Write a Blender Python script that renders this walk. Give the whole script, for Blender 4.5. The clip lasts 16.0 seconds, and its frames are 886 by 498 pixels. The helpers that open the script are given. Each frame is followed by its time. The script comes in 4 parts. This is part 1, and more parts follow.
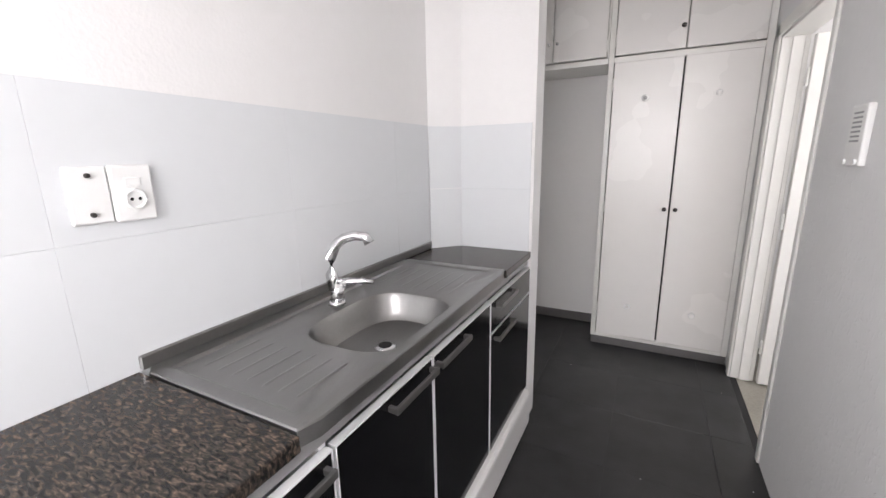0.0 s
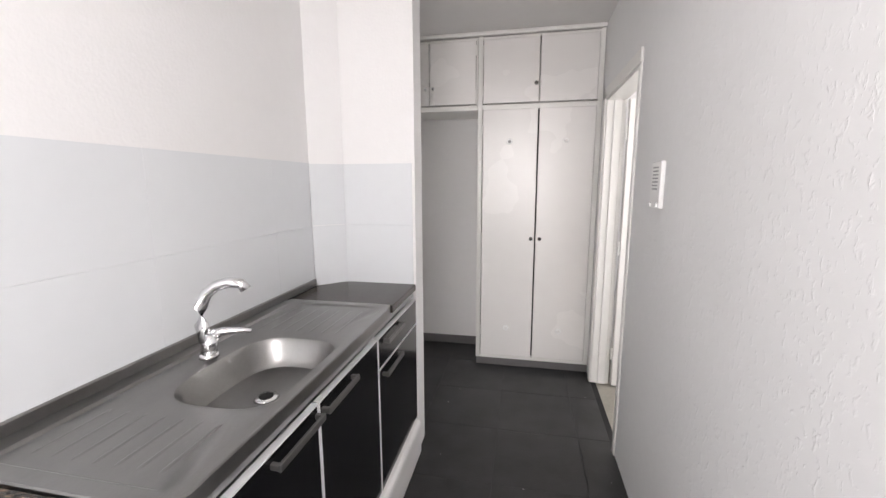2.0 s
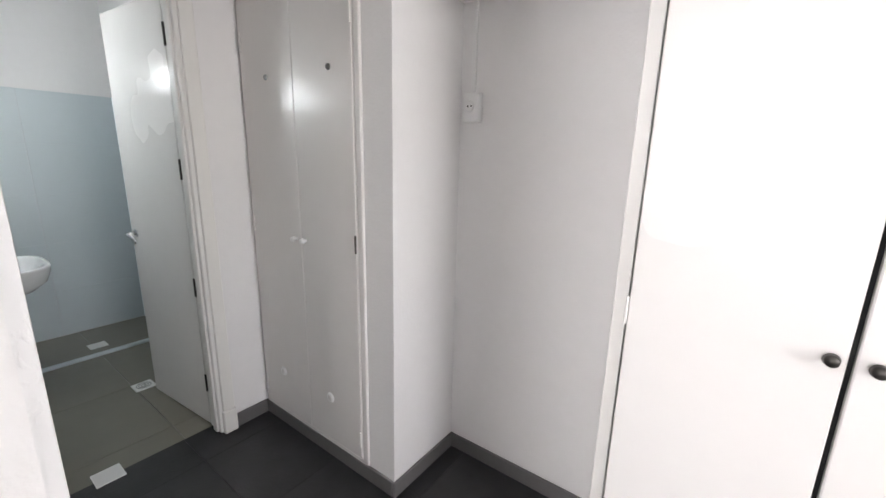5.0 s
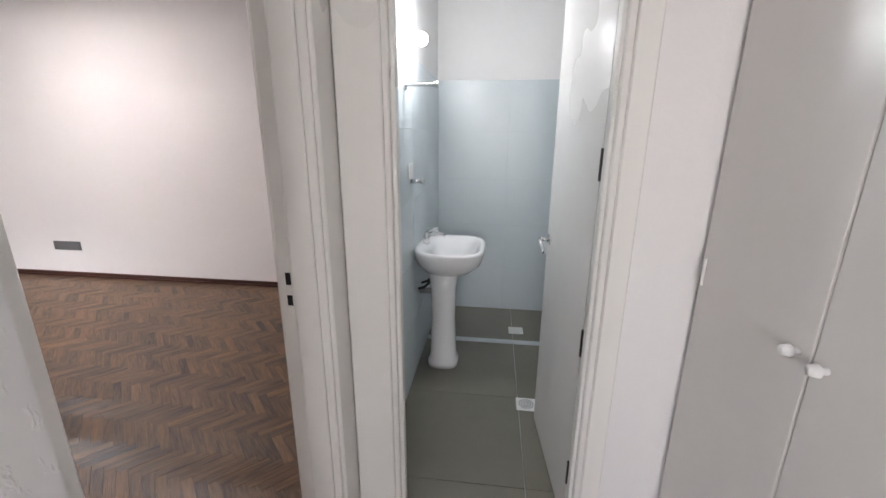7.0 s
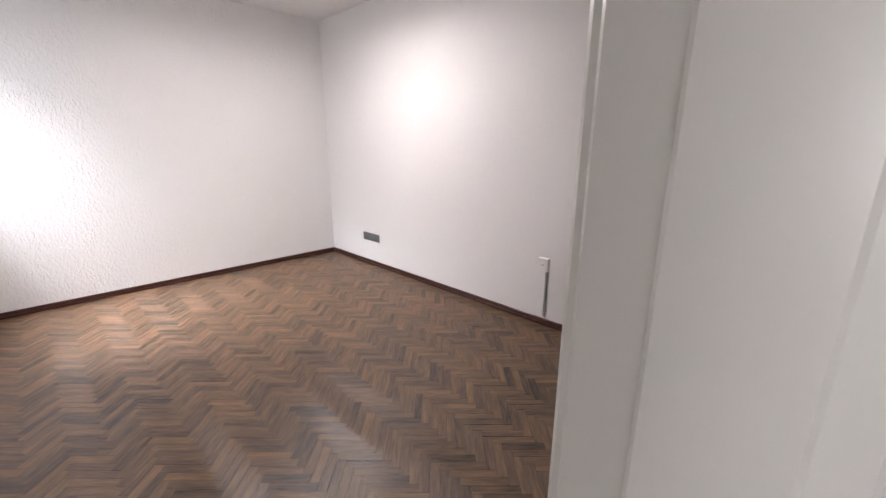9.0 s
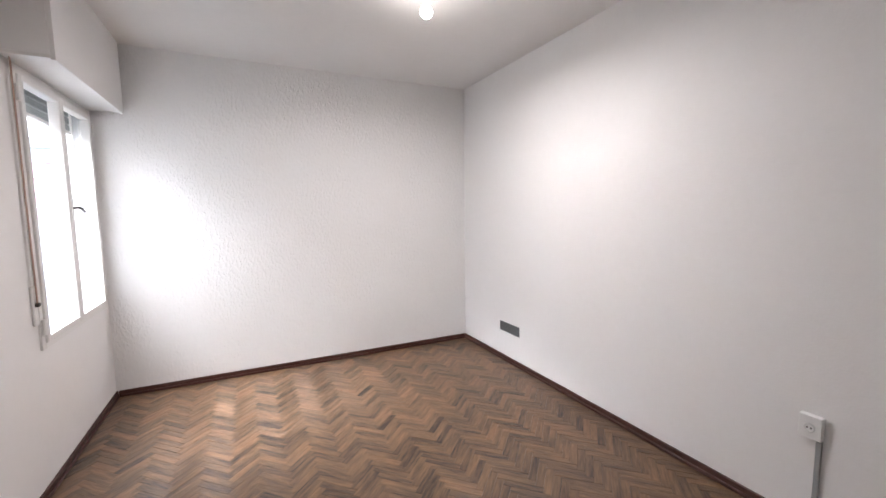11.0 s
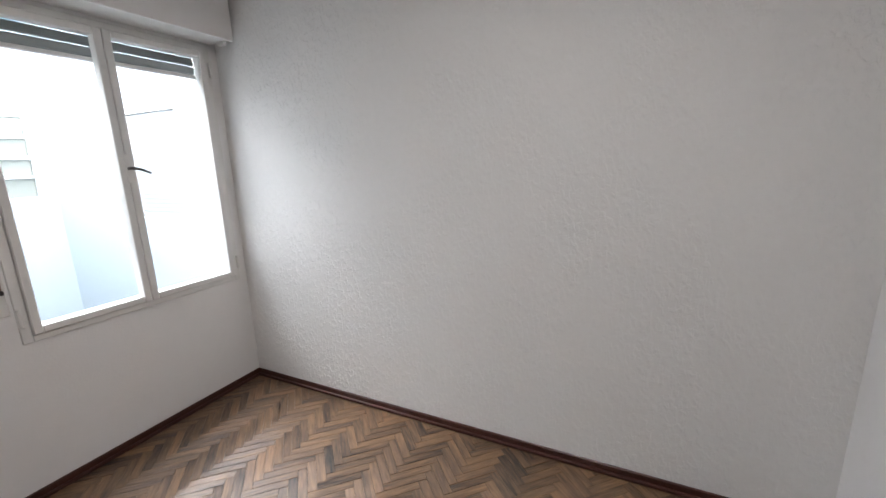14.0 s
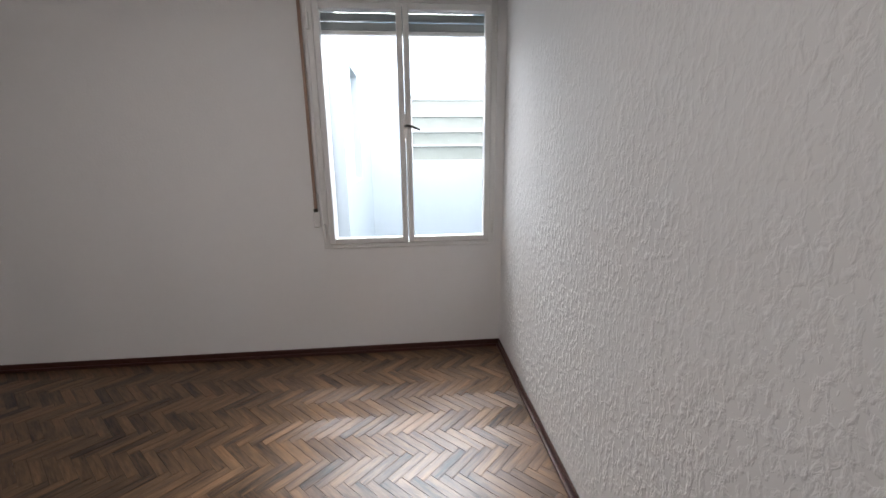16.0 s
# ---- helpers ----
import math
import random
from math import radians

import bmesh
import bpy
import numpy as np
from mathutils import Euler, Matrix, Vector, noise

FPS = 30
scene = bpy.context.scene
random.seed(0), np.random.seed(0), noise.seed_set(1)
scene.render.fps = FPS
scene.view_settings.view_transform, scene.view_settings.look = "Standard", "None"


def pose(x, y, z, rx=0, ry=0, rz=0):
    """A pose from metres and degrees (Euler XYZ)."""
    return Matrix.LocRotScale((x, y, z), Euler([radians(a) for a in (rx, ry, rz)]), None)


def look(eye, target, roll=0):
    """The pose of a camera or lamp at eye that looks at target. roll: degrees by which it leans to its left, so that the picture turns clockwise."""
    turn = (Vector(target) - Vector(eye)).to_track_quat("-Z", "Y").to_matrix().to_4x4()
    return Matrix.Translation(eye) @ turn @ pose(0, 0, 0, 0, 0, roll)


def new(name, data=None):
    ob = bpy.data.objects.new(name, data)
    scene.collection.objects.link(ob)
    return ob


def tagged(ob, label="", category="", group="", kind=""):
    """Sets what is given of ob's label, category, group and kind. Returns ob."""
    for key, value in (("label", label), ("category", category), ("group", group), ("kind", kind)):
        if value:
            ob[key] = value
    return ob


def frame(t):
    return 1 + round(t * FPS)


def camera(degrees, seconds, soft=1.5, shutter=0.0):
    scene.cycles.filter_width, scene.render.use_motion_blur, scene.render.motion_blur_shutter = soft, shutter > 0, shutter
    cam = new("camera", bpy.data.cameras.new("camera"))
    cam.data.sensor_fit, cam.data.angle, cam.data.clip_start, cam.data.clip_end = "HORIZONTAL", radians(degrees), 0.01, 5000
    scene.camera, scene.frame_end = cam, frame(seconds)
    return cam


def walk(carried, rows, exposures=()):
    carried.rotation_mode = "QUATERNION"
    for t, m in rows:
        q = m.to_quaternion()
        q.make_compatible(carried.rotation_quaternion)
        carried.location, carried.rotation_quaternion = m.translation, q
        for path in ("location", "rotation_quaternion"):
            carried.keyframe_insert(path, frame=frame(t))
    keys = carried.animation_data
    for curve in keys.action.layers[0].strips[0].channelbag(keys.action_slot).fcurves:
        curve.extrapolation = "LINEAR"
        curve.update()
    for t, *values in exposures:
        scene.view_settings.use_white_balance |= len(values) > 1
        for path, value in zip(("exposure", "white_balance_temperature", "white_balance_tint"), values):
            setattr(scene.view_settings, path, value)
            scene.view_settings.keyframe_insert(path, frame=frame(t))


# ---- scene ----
cam = camera(95.5, 16.0)
PATH = [
    (0, (0.978, 0.091, 1.382), (0.086, 1.825, 0.937), -1.0),
    (0.5, (1.011, -0.086, 1.374), (0.356, 1.684, 0.713), -1.1),
    (1, (0.973, -0.226, 1.328), (0.405, 1.522, 0.538), 0.2),
    (1.5, (0.969, -0.185, 1.39), (0.478, 1.682, 0.866), 0.8),
    (2, (1.015, 0.056, 1.433), (0.626, 1.991, 1.11), -0.2),
    (2.5, (0.977, 0.363, 1.414), (0.718, 2.328, 1.14), -0.8),
    (3, (0.972, 0.719, 1.418), (0.785, 2.697, 1.188), -0.6),
    (3.2, (1.001, 0.876, 1.412), (0.808, 2.857, 1.219), -0.5),
    (5.3, (0.827, 2.217, 1.383), (-0.541, 3.58, 0.863), 0.8),
    (5.5, (0.739, 2.299, 1.387), (-0.764, 3.503, 0.848), 0.6),
    (6, (0.527, 2.425, 1.381), (-1.236, 3.199, 0.842), 0.4),
    (6.5, (0.324, 2.55, 1.381), (-1.58, 2.861, 0.855), 0.3),
    (7, (0.054, 2.537, 1.376), (-1.856, 2.297, 0.833), 0.3),
    (7.5, (-0.146, 2.398, 1.362), (-1.896, 1.574, 0.85), 0.6),
    (8, (-0.334, 2.311, 1.354), (-1.789, 1.028, 0.866), 1.1),
    (8.2, (-0.398, 2.272, 1.351), (-1.74, 0.869, 0.869), 0.9),
    (10.3, (-1.014, 1.572, 1.387), (-2.537, 0.382, 0.875), 1.2),
    (10.5, (-0.968, 1.483, 1.397), (-2.484, 0.219, 1.073), 1.4),
    (11, (-1.157, 1.374, 1.409), (-2.027, -0.416, 1.214), -0.8),
    (11.5, (-1.27, 1.174, 1.459), (-1.674, -0.761, 1.153), -1.4),
    (12, (-1.518, 0.826, 1.455), (-1.827, -1.12, 1.113), -0.4),
    (12.5, (-1.796, 0.522, 1.419), (-1.901, -1.448, 1.087), 0.2),
    (13, (-2.03, 0.181, 1.409), (-1.86, -1.778, 1.044), -0.2),
    (13.5, (-2.244, -0.238, 1.413), (-1.756, -2.137, 1.023), -1.2),
    (14, (-2.531, -0.663, 1.446), (-1.67, -2.416, 1.015), -1.7),
    (14.5, (-2.596, -1.01, 1.429), (-1.436, -2.578, 0.989), -1.8),
    (15, (-2.634, -1.32, 1.422), (-1.169, -2.609, 0.982), -1.9),
    (15.5, (-2.733, -1.636, 1.423), (-0.988, -2.486, 0.944), -1.4),
    (16, (-2.677, -1.813, 1.319), (-0.745, -1.995, 0.835), -0.6),
]
walk(cam, [(t, look(eye, target, roll)) for t, eye, target, roll in PATH],
     [(0.0, 1.08, 6500, 14), (1.0, 1.1, 6600, 15), (2.0, 1.15, 6600, 14), (3.2, 1.15, 6600, 14), (5.3, 2.0, 6500, 14), (6.0, 2.15, 6500, 15), (7.0, 2.15, 6600, 18), (8.2, 2.15, 6600, 20), (10.5, 2.5, 6300, 11), (11.0, 2.15, 6400, 15), (12.5, 1.65, 6400, 13), (14.5, 1.2, 6300, 10), (16.0, 1.0, 6400, 12)])

# ---- world and light ----
world = bpy.data.worlds.new("sky")
scene.world = world
world.use_nodes = True
wn = world.node_tree
sky = wn.nodes.new("ShaderNodeTexSky")
sky.sky_type, sky.sun_disc = "NISHITA", False
sky.sun_elevation, sky.sun_rotation = radians(27), radians(322)
wn.links.new(sky.outputs[0], wn.nodes["Background"].inputs[0])
wn.nodes["Background"].inputs[1].default_value = 0.12


def lamp(name, kind, energy, m, color=(1, 1, 1), size=None, size_y=None):
    data = bpy.data.lights.new(name, kind)
    data.energy, data.color = energy, color
    if kind == "AREA":
        data.shape, data.size, data.size_y = "RECTANGLE", size, size_y
    elif kind == "SUN":
        data.angle = size
    else:
        data.shadow_soft_size = size
    ob = new(name, data)
    ob.matrix_world = m
    return ob


lamp("sun", "SUN", 1.4, look((0, 0, 8), (0.55, -0.7, 7.55)), (1, 0.96, 0.91), radians(3))
lamp("sky_over_court", "AREA", 290, pose(2.55, -2.37, 4.3), (0.93, 0.97, 1.0), 4.9, 2.2)
# added fill lamp, hung out of view in the court, brightens the bedroom
lamp("fill_above_bedroom_window", "AREA", 22, look((1.3, -1.84, 2.97), (-2.5, -1.5, 0.9)), (0.96, 0.98, 1.0), 1.3, 1.0)
lamp("sky_in_kitchen_window", "AREA", 18.5, pose(0.8, -0.97, 1.62, 90), (1.0, 0.97, 0.95), 0.95, 1.1)
lamp("sky_in_side_window", "AREA", 16, pose(3.16, 2.2, 1.5, 0, 90, 0), (1.0, 0.98, 0.96), 1.1, 1.1)
lamp("bulb_light", "AREA", 7.5, pose(-2.13, -0.8, 2.44), (1, 0.95, 0.91), 0.06, 0.06)
lamp("bath_light", "POINT", 2.2, pose(-1.95, 2.26, 1.80), (0.93, 1.0, 1.0), 0.03)


# ---- materials ----
def mat(name, color, rough=0.5, metal=0.0, var=0.08, grain=60.0, stain=2.5, bump=0.1, bump_scale=None, spec=0.5, coat=0.0, piece=None, piece_var=0.1, stretch=(1, 1, 1), detail=6.0, coord="Object"):
    m = bpy.data.materials.new(name)
    m.use_nodes = True
    t = m.node_tree
    b = t.nodes["Principled BSDF"]
    b.inputs["Metallic"].default_value = metal
    b.inputs["Specular IOR Level"].default_value = spec
    b.inputs["Coat Weight"].default_value = coat
    b.inputs["Coat Roughness"].default_value = 0.15
    co = t.nodes.new("ShaderNodeTexCoord")
    mp = t.nodes.new("ShaderNodeMapping")
    mp.inputs["Scale"].default_value = stretch
    t.links.new(co.outputs[coord], mp.inputs[0])
    if piece:
        rnd = t.nodes.new("ShaderNodeObjectInfo").outputs["Random"] if piece == "object" else t.nodes.new("ShaderNodeNewGeometry").outputs["Random Per Island"]
        far = t.nodes.new("ShaderNodeVectorMath")
        far.operation = "SCALE"
        far.inputs[0].default_value = (31, 17, 23)
        t.links.new(rnd, far.inputs["Scale"])
        t.links.new(far.outputs[0], mp.inputs["Location"])

    def nz(scale, d=detail):
        n = t.nodes.new("ShaderNodeTexNoise")
        n.inputs["Scale"].default_value, n.inputs["Detail"].default_value = scale, d
        t.links.new(mp.outputs[0], n.inputs["Vector"])
        return n

    def mth(op, a, c):
        n = t.nodes.new("ShaderNodeMath")
        n.operation = op
        for i, v in enumerate((a, c)):
            if isinstance(v, (int, float)):
                n.inputs[i].default_value = v
            else:
                t.links.new(v, n.inputs[i])
        return n.outputs[0]
    g, s = nz(grain), nz(stain, 3.0)
    total = mth("ADD", mth("MULTIPLY", mth("SUBTRACT", g.outputs[0], 0.5), var * 1.2), mth("MULTIPLY", mth("SUBTRACT", s.outputs[0], 0.5), var * 1.6))
    if piece:
        total = mth("ADD", total, mth("MULTIPLY", mth("SUBTRACT", rnd, 0.5), piece_var * 2))
    k = mth("ADD", total, 1.0)
    col = t.nodes.new("ShaderNodeVectorMath")
    col.operation = "SCALE"
    col.inputs[0].default_value = color
    t.links.new(k, col.inputs["Scale"])
    t.links.new(col.outputs[0], b.inputs["Base Color"])
    t.links.new(mth("ADD", mth("MULTIPLY", mth("SUBTRACT", s.outputs[0], 0.5), 0.12 * rough), rough), b.inputs["Roughness"])
    if bump:
        h = nz(bump_scale or grain)
        bp = t.nodes.new("ShaderNodeBump")
        bp.inputs["Strength"].default_value, bp.inputs["Distance"].default_value = bump, 0.01
        t.links.new(h.outputs[0], bp.inputs["Height"])
        t.links.new(bp.outputs[0], b.inputs["Normal"])
    return m


def glow(name, color, strength):
    m = mat(name, color, 0.4)
    b = m.node_tree.nodes["Principled BSDF"]
    b.inputs["Emission Color"].default_value = (*color, 1)
    b.inputs["Emission Strength"].default_value = strength
    return m


def roller_plaster(name, color, depth, least, most, size):
    """White wall paint over coarse hand-rolled plaster, with short raised ridges."""
    m = mat(name, color, 0.62, var=0.04, grain=30, stain=1.5, bump=0)
    t = m.node_tree
    co = t.nodes.new("ShaderNodeTexCoord")
    mp = t.nodes.new("ShaderNodeMapping")
    mp.inputs["Scale"].default_value = (1.0, 1.0, 0.6)
    t.links.new(co.outputs["Object"], mp.inputs[0])
    n1 = t.nodes.new("ShaderNodeTexNoise")
    n1.inputs["Scale"].default_value, n1.inputs["Detail"].default_value, n1.inputs["Distortion"].default_value = size, 3, 0.4
    n2 = t.nodes.new("ShaderNodeTexNoise")
    n2.inputs["Scale"].default_value, n2.inputs["Detail"].default_value = 3, 2
    for n in (n1, n2):
        t.links.new(mp.outputs[0], n.inputs["Vector"])
    ramp = t.nodes.new("ShaderNodeMapRange")
    ramp.inputs["From Min"].default_value, ramp.inputs["From Max"].default_value = least, most
    t.links.new(n1.outputs[0], ramp.inputs["Value"])
    mul = t.nodes.new("ShaderNodeMath")
    mul.operation = "MULTIPLY"
    t.links.new(ramp.outputs[0], mul.inputs[0])
    patch = t.nodes.new("ShaderNodeMapRange")
    patch.inputs["From Min"].default_value, patch.inputs["From Max"].default_value, patch.inputs["To Min"].default_value = 0.36, 0.6, 0.5
    t.links.new(n2.outputs[0], patch.inputs["Value"])
    t.links.new(patch.outputs[0], mul.inputs[1])
    bp = t.nodes.new("ShaderNodeBump")
    bp.inputs["Strength"].default_value, bp.inputs["Distance"].default_value = 0.8, depth
    t.links.new(mul.outputs[0], bp.inputs["Height"])
    t.links.new(bp.outputs[0], t.nodes["Principled BSDF"].inputs["Normal"])
    return m


def granite_mat(name):
    m = mat(name, (0.1, 0.07, 0.05), 0.2, var=0.2, bump=0.02, spec=0.3)
    t = m.node_tree
    co = t.nodes.new("ShaderNodeTexCoord")
    mp = t.nodes.new("ShaderNodeMapping")
    mp.inputs["Scale"].default_value = (0.8, 2.4, 1.0)
    mp.inputs["Rotation"].default_value = (0, 0, 0.85)
    t.links.new(co.outputs["Object"], mp.inputs[0])
    n = t.nodes.new("ShaderNodeTexNoise")
    n.inputs["Scale"].default_value, n.inputs["Detail"].default_value, n.inputs["Distortion"].default_value = 70, 9, 0.7
    t.links.new(mp.outputs[0], n.inputs["Vector"])
    r = t.nodes.new("ShaderNodeValToRGB")
    stops = ((0.40, (0.012, 0.011, 0.011)), (0.52, (0.036, 0.03, 0.026)), (0.62, (0.085, 0.063, 0.048)), (0.78, (0.22, 0.145, 0.105)))
    r.color_ramp.elements[0].position, r.color_ramp.elements[1].position = stops[0][0], stops[-1][0]
    r.color_ramp.elements[0].color, r.color_ramp.elements[1].color = (*stops[0][1], 1), (*stops[-1][1], 1)
    for p, c in stops[1:-1]:
        r.color_ramp.elements.new(p).color = (*c, 1)
    t.links.new(n.outputs[0], r.inputs[0])
    t.links.new(r.outputs[0], t.nodes["Principled BSDF"].inputs["Base Color"])
    return m


def glass_mat(name, tint=(1, 1, 1), rough=0.0):
    m = mat(name, tint, rough, var=0.0, bump=0)
    b = m.node_tree.nodes["Principled BSDF"]
    b.inputs["Transmission Weight"].default_value = 1.0
    b.inputs["IOR"].default_value = 1.02 if rough == 0 else 1.45
    return m


M_PAINT = mat("white_wall_paint", (0.80, 0.79, 0.785), 0.6, var=0.03, grain=25, stain=1.2, bump=0.12, bump_scale=90)
M_CEIL = mat("ceiling_paint", (0.78, 0.77, 0.76), 0.8, var=0.03, grain=20, bump=0.08, bump_scale=70)
M_ROUGH = roller_plaster("rolled_plaster_paint", (0.79, 0.785, 0.78), 0.0042, 0.44, 0.74, 55)
M_ROUGH2 = roller_plaster("rolled_plaster_gloss", (0.79, 0.79, 0.79), 0.0012, 0.56, 0.74, 75)
M_GLOSS = mat("white_gloss_paint", (0.80, 0.79, 0.76), 0.28, var=0.03, grain=14, stain=2, bump=0.03, bump_scale=35)
M_DOORP = mat("off_white_gloss_enamel", (0.77, 0.75, 0.73), 0.27, var=0.03, grain=12, stain=1.5, bump=0.03, bump_scale=16)
M_TILE = mat("grey_painted_tile", (0.675, 0.69, 0.705), 0.3, var=0.03, grain=18, stain=1.5, bump=0.05, bump_scale=22, piece="object", piece_var=0.012)
M_GROUT = mat("painted_grout", (0.64, 0.655, 0.67), 0.7)
M_BTILE = mat("bath_wall_tile", (0.58, 0.64, 0.665), 0.3, var=0.02, grain=10, bump=0.03, bump_scale=14, piece="object", piece_var=0.012)
M_BFLOOR = mat("olive_porcelain_tile", (0.20, 0.19, 0.155), 0.3, var=0.14, grain=9, stain=2.2, bump=0.03, piece="object", piece_var=0.04)
M_VINYL = mat("black_vinyl_tile", (0.021, 0.021, 0.022), 0.45, var=1.1, grain=9, stain=3.5, bump=0.12, bump_scale=120, piece="object", piece_var=0.1)
M_SUB = mat("dark_underlay", (0.012, 0.012, 0.013), 0.8)
M_GBASE = mat("dark_grey_skirting_paint", (0.13, 0.125, 0.125), 0.5, var=0.15, grain=30)
M_RBASE = mat("red_brown_varnished_wood", (0.055, 0.018, 0.013), 0.35, var=0.3, grain=18, stretch=(1, 1, 6), bump=0.08)
def parquet_mat(name, piece):
    """Worn varnished oak: grain along each block, gloss brushed across it."""
    m = mat(name, (0.125, 0.07, 0.036), 0.4, var=1.9, grain=22, stain=3.0, bump=0.22, bump_scale=46, piece=piece, piece_var=0.3, stretch=(4.5, 0.5, 1), coord="UV", spec=0.7)
    t = m.node_tree
    b = t.nodes["Principled BSDF"]
    tan = t.nodes.new("ShaderNodeTangent")
    tan.direction_type, tan.uv_map = "UV_MAP", "grain"
    t.links.new(tan.outputs[0], b.inputs["Tangent"])
    b.inputs["Anisotropic"].default_value = 0.4
    return m


M_OAK = parquet_mat("worn_parquet_oak", "object")
M_OAKJ = parquet_mat("worn_parquet_oak_joined", "island")
M_OAKSUB = mat("parquet_joint_dirt", (0.025, 0.016, 0.011), 0.8)
M_GRANITE = granite_mat("brown_black_granite")
M_STEEL = mat("brushed_stainless", (0.30, 0.295, 0.29), 0.3, 1.0, var=0.12, grain=70, stain=4, bump=0.04, stretch=(6, 1, 1))
M_CHROME = mat("chrome", (0.75, 0.75, 0.76), 0.1, 1.0, var=0.02, bump=0)
M_DARKM = mat("dark_bronze_metal", (0.08, 0.075, 0.07), 0.35, 0.9, var=0.1, bump=0)
M_BLACK = mat("black_gloss_laminate", (0.006, 0.006, 0.007), 0.12, var=0.2, grain=8, bump=0.02, bump_scale=6)
M_WLAM = mat("white_laminate", (0.76, 0.76, 0.77), 0.4, var=0.03, grain=12, bump=0.03)
M_ALU = mat("grey_aluminium_strip", (0.42, 0.42, 0.42), 0.4, 0.7, var=0.1)
M_PULL = mat("dark_brushed_handle", (0.2, 0.195, 0.19), 0.35, 0.85, var=0.1)
M_PLAST = mat("white_plastic", (0.80, 0.80, 0.79), 0.35, var=0.02, bump=0.02)
M_GREYPL = mat("grey_plastic", (0.30, 0.31, 0.31), 0.5, var=0.06)
M_VENT = mat("grey_vent_metal", (0.17, 0.175, 0.18), 0.45, 0.3, var=0.15, grain=40)
# near-black that paints the shade inside holes and gaps that are not cut
M_HOLE_SHADE = mat("hole_shade_black", (0.01, 0.01, 0.01), 0.9, var=0.1)
M_PORC = mat("white_porcelain", (0.84, 0.84, 0.84), 0.08, var=0.01, bump=0, coat=0.3)
M_FRAME = mat("white_window_enamel", (0.74, 0.73, 0.71), 0.35, var=0.05, grain=30, stain=4, bump=0.06, bump_scale=50)
M_SHUT = mat("grey_roller_slats", (0.36, 0.39, 0.39), 0.5, var=0.05, grain=20)
M_STRAP = mat("woven_beige_strap", (0.34, 0.23, 0.18), 0.9, var=0.2, grain=150, bump=0.3)
M_COURT = mat("court_pale_render", (0.50, 0.545, 0.575), 0.85, var=0.03, grain=14, stain=0.8, bump=0.1, bump_scale=60)
M_CSHUT = mat("court_shutter_paint", (0.53, 0.54, 0.55), 0.5, var=0.05, grain=20)
M_LOUV = mat("frosted_louvre_glass", (0.36, 0.37, 0.33), 0.25, var=0.08, grain=5, bump=0.05)
M_PINK = mat("pink_louvre_panel", (0.62, 0.33, 0.42), 0.4, var=0.05, grain=8)
M_CONC = mat("court_concrete", (0.34, 0.34, 0.33), 0.9, var=0.15, grain=30, bump=0.2)
M_SPECK = mat("speckled_grey_floor", (0.30, 0.28, 0.24), 0.5, var=0.5, grain=90, bump=0.05)
M_GLASS = glass_mat("window_glass")
M_BULB = glow("lit_bulb", (1.0, 0.95, 0.88), 25)
M_BULB2 = glow("lit_bath_bulb", (0.93, 1.0, 1.0), 22)
M_RUBBER = mat("black_hose", (0.02, 0.02, 0.02), 0.5)


# ---- building helpers ----
def box(bm, lo, hi, bevel=0.0, seg=1):
    c = [(a + b) / 2 for a, b in zip(lo, hi)]
    s = [abs(b - a) for a, b in zip(lo, hi)]
    g = bmesh.ops.create_cube(bm, size=1, matrix=Matrix.Translation(c) @ Matrix.Diagonal((*s, 1)))
    if bevel:
        es = list({e for v in g["verts"] for e in v.link_edges})
        bmesh.ops.bevel(bm, geom=es, offset=min(bevel, min(s) * 0.45), segments=seg, affect="EDGES", profile=0.5)
    return bm


def boxes(*pairs, bevel=0.0, seg=1):
    bm = bmesh.new()
    for lo, hi in pairs:
        box(bm, lo, hi, bevel, seg)
    return bm


def cyl(bm, a, b, r, r2=None, n=16):
    a, b = Vector(a), Vector(b)
    d = b - a
    m = Matrix.Translation((a + b) / 2) @ d.to_track_quat("Z", "Y").to_matrix().to_4x4()
    bmesh.ops.create_cone(bm, cap_ends=True, segments=n, radius1=r, radius2=r if r2 is None else r2, depth=d.length, matrix=m)
    return bm


def tube(bm, pts, r, n=12):
    rings = []
    pts = [Vector(p) for p in pts]
    for i, p in enumerate(pts):
        d = (pts[min(i + 1, len(pts) - 1)] - pts[max(i - 1, 0)]).normalized()
        q = d.to_track_quat("Z", "Y").to_matrix()
        rr = r[i] if isinstance(r, (list, tuple)) else r
        rings.append([bm.verts.new(p + q @ Vector((rr * math.cos(2 * math.pi * k / n), rr * math.sin(2 * math.pi * k / n), 0))) for k in range(n)])
    for a, b in zip(rings, rings[1:]):
        for k in range(n):
            bm.faces.new((a[k], a[(k + 1) % n], b[(k + 1) % n], b[k]))
    bm.faces.new(rings[0][::-1])
    bm.faces.new(rings[-1])
    return bm


def loft(bm, loops, cap_first=False, cap_last=False):
    rings = [[bm.verts.new(p) for p in lp] for lp in loops]
    n = len(rings[0])
    for a, b in zip(rings, rings[1:]):
        for k in range(n):
            bm.faces.new((a[k], a[(k + 1) % n], b[(k + 1) % n], b[k]))
    if cap_first:
        bm.faces.new(rings[0][::-1])
    if cap_last:
        bm.faces.new(rings[-1])
    return bm


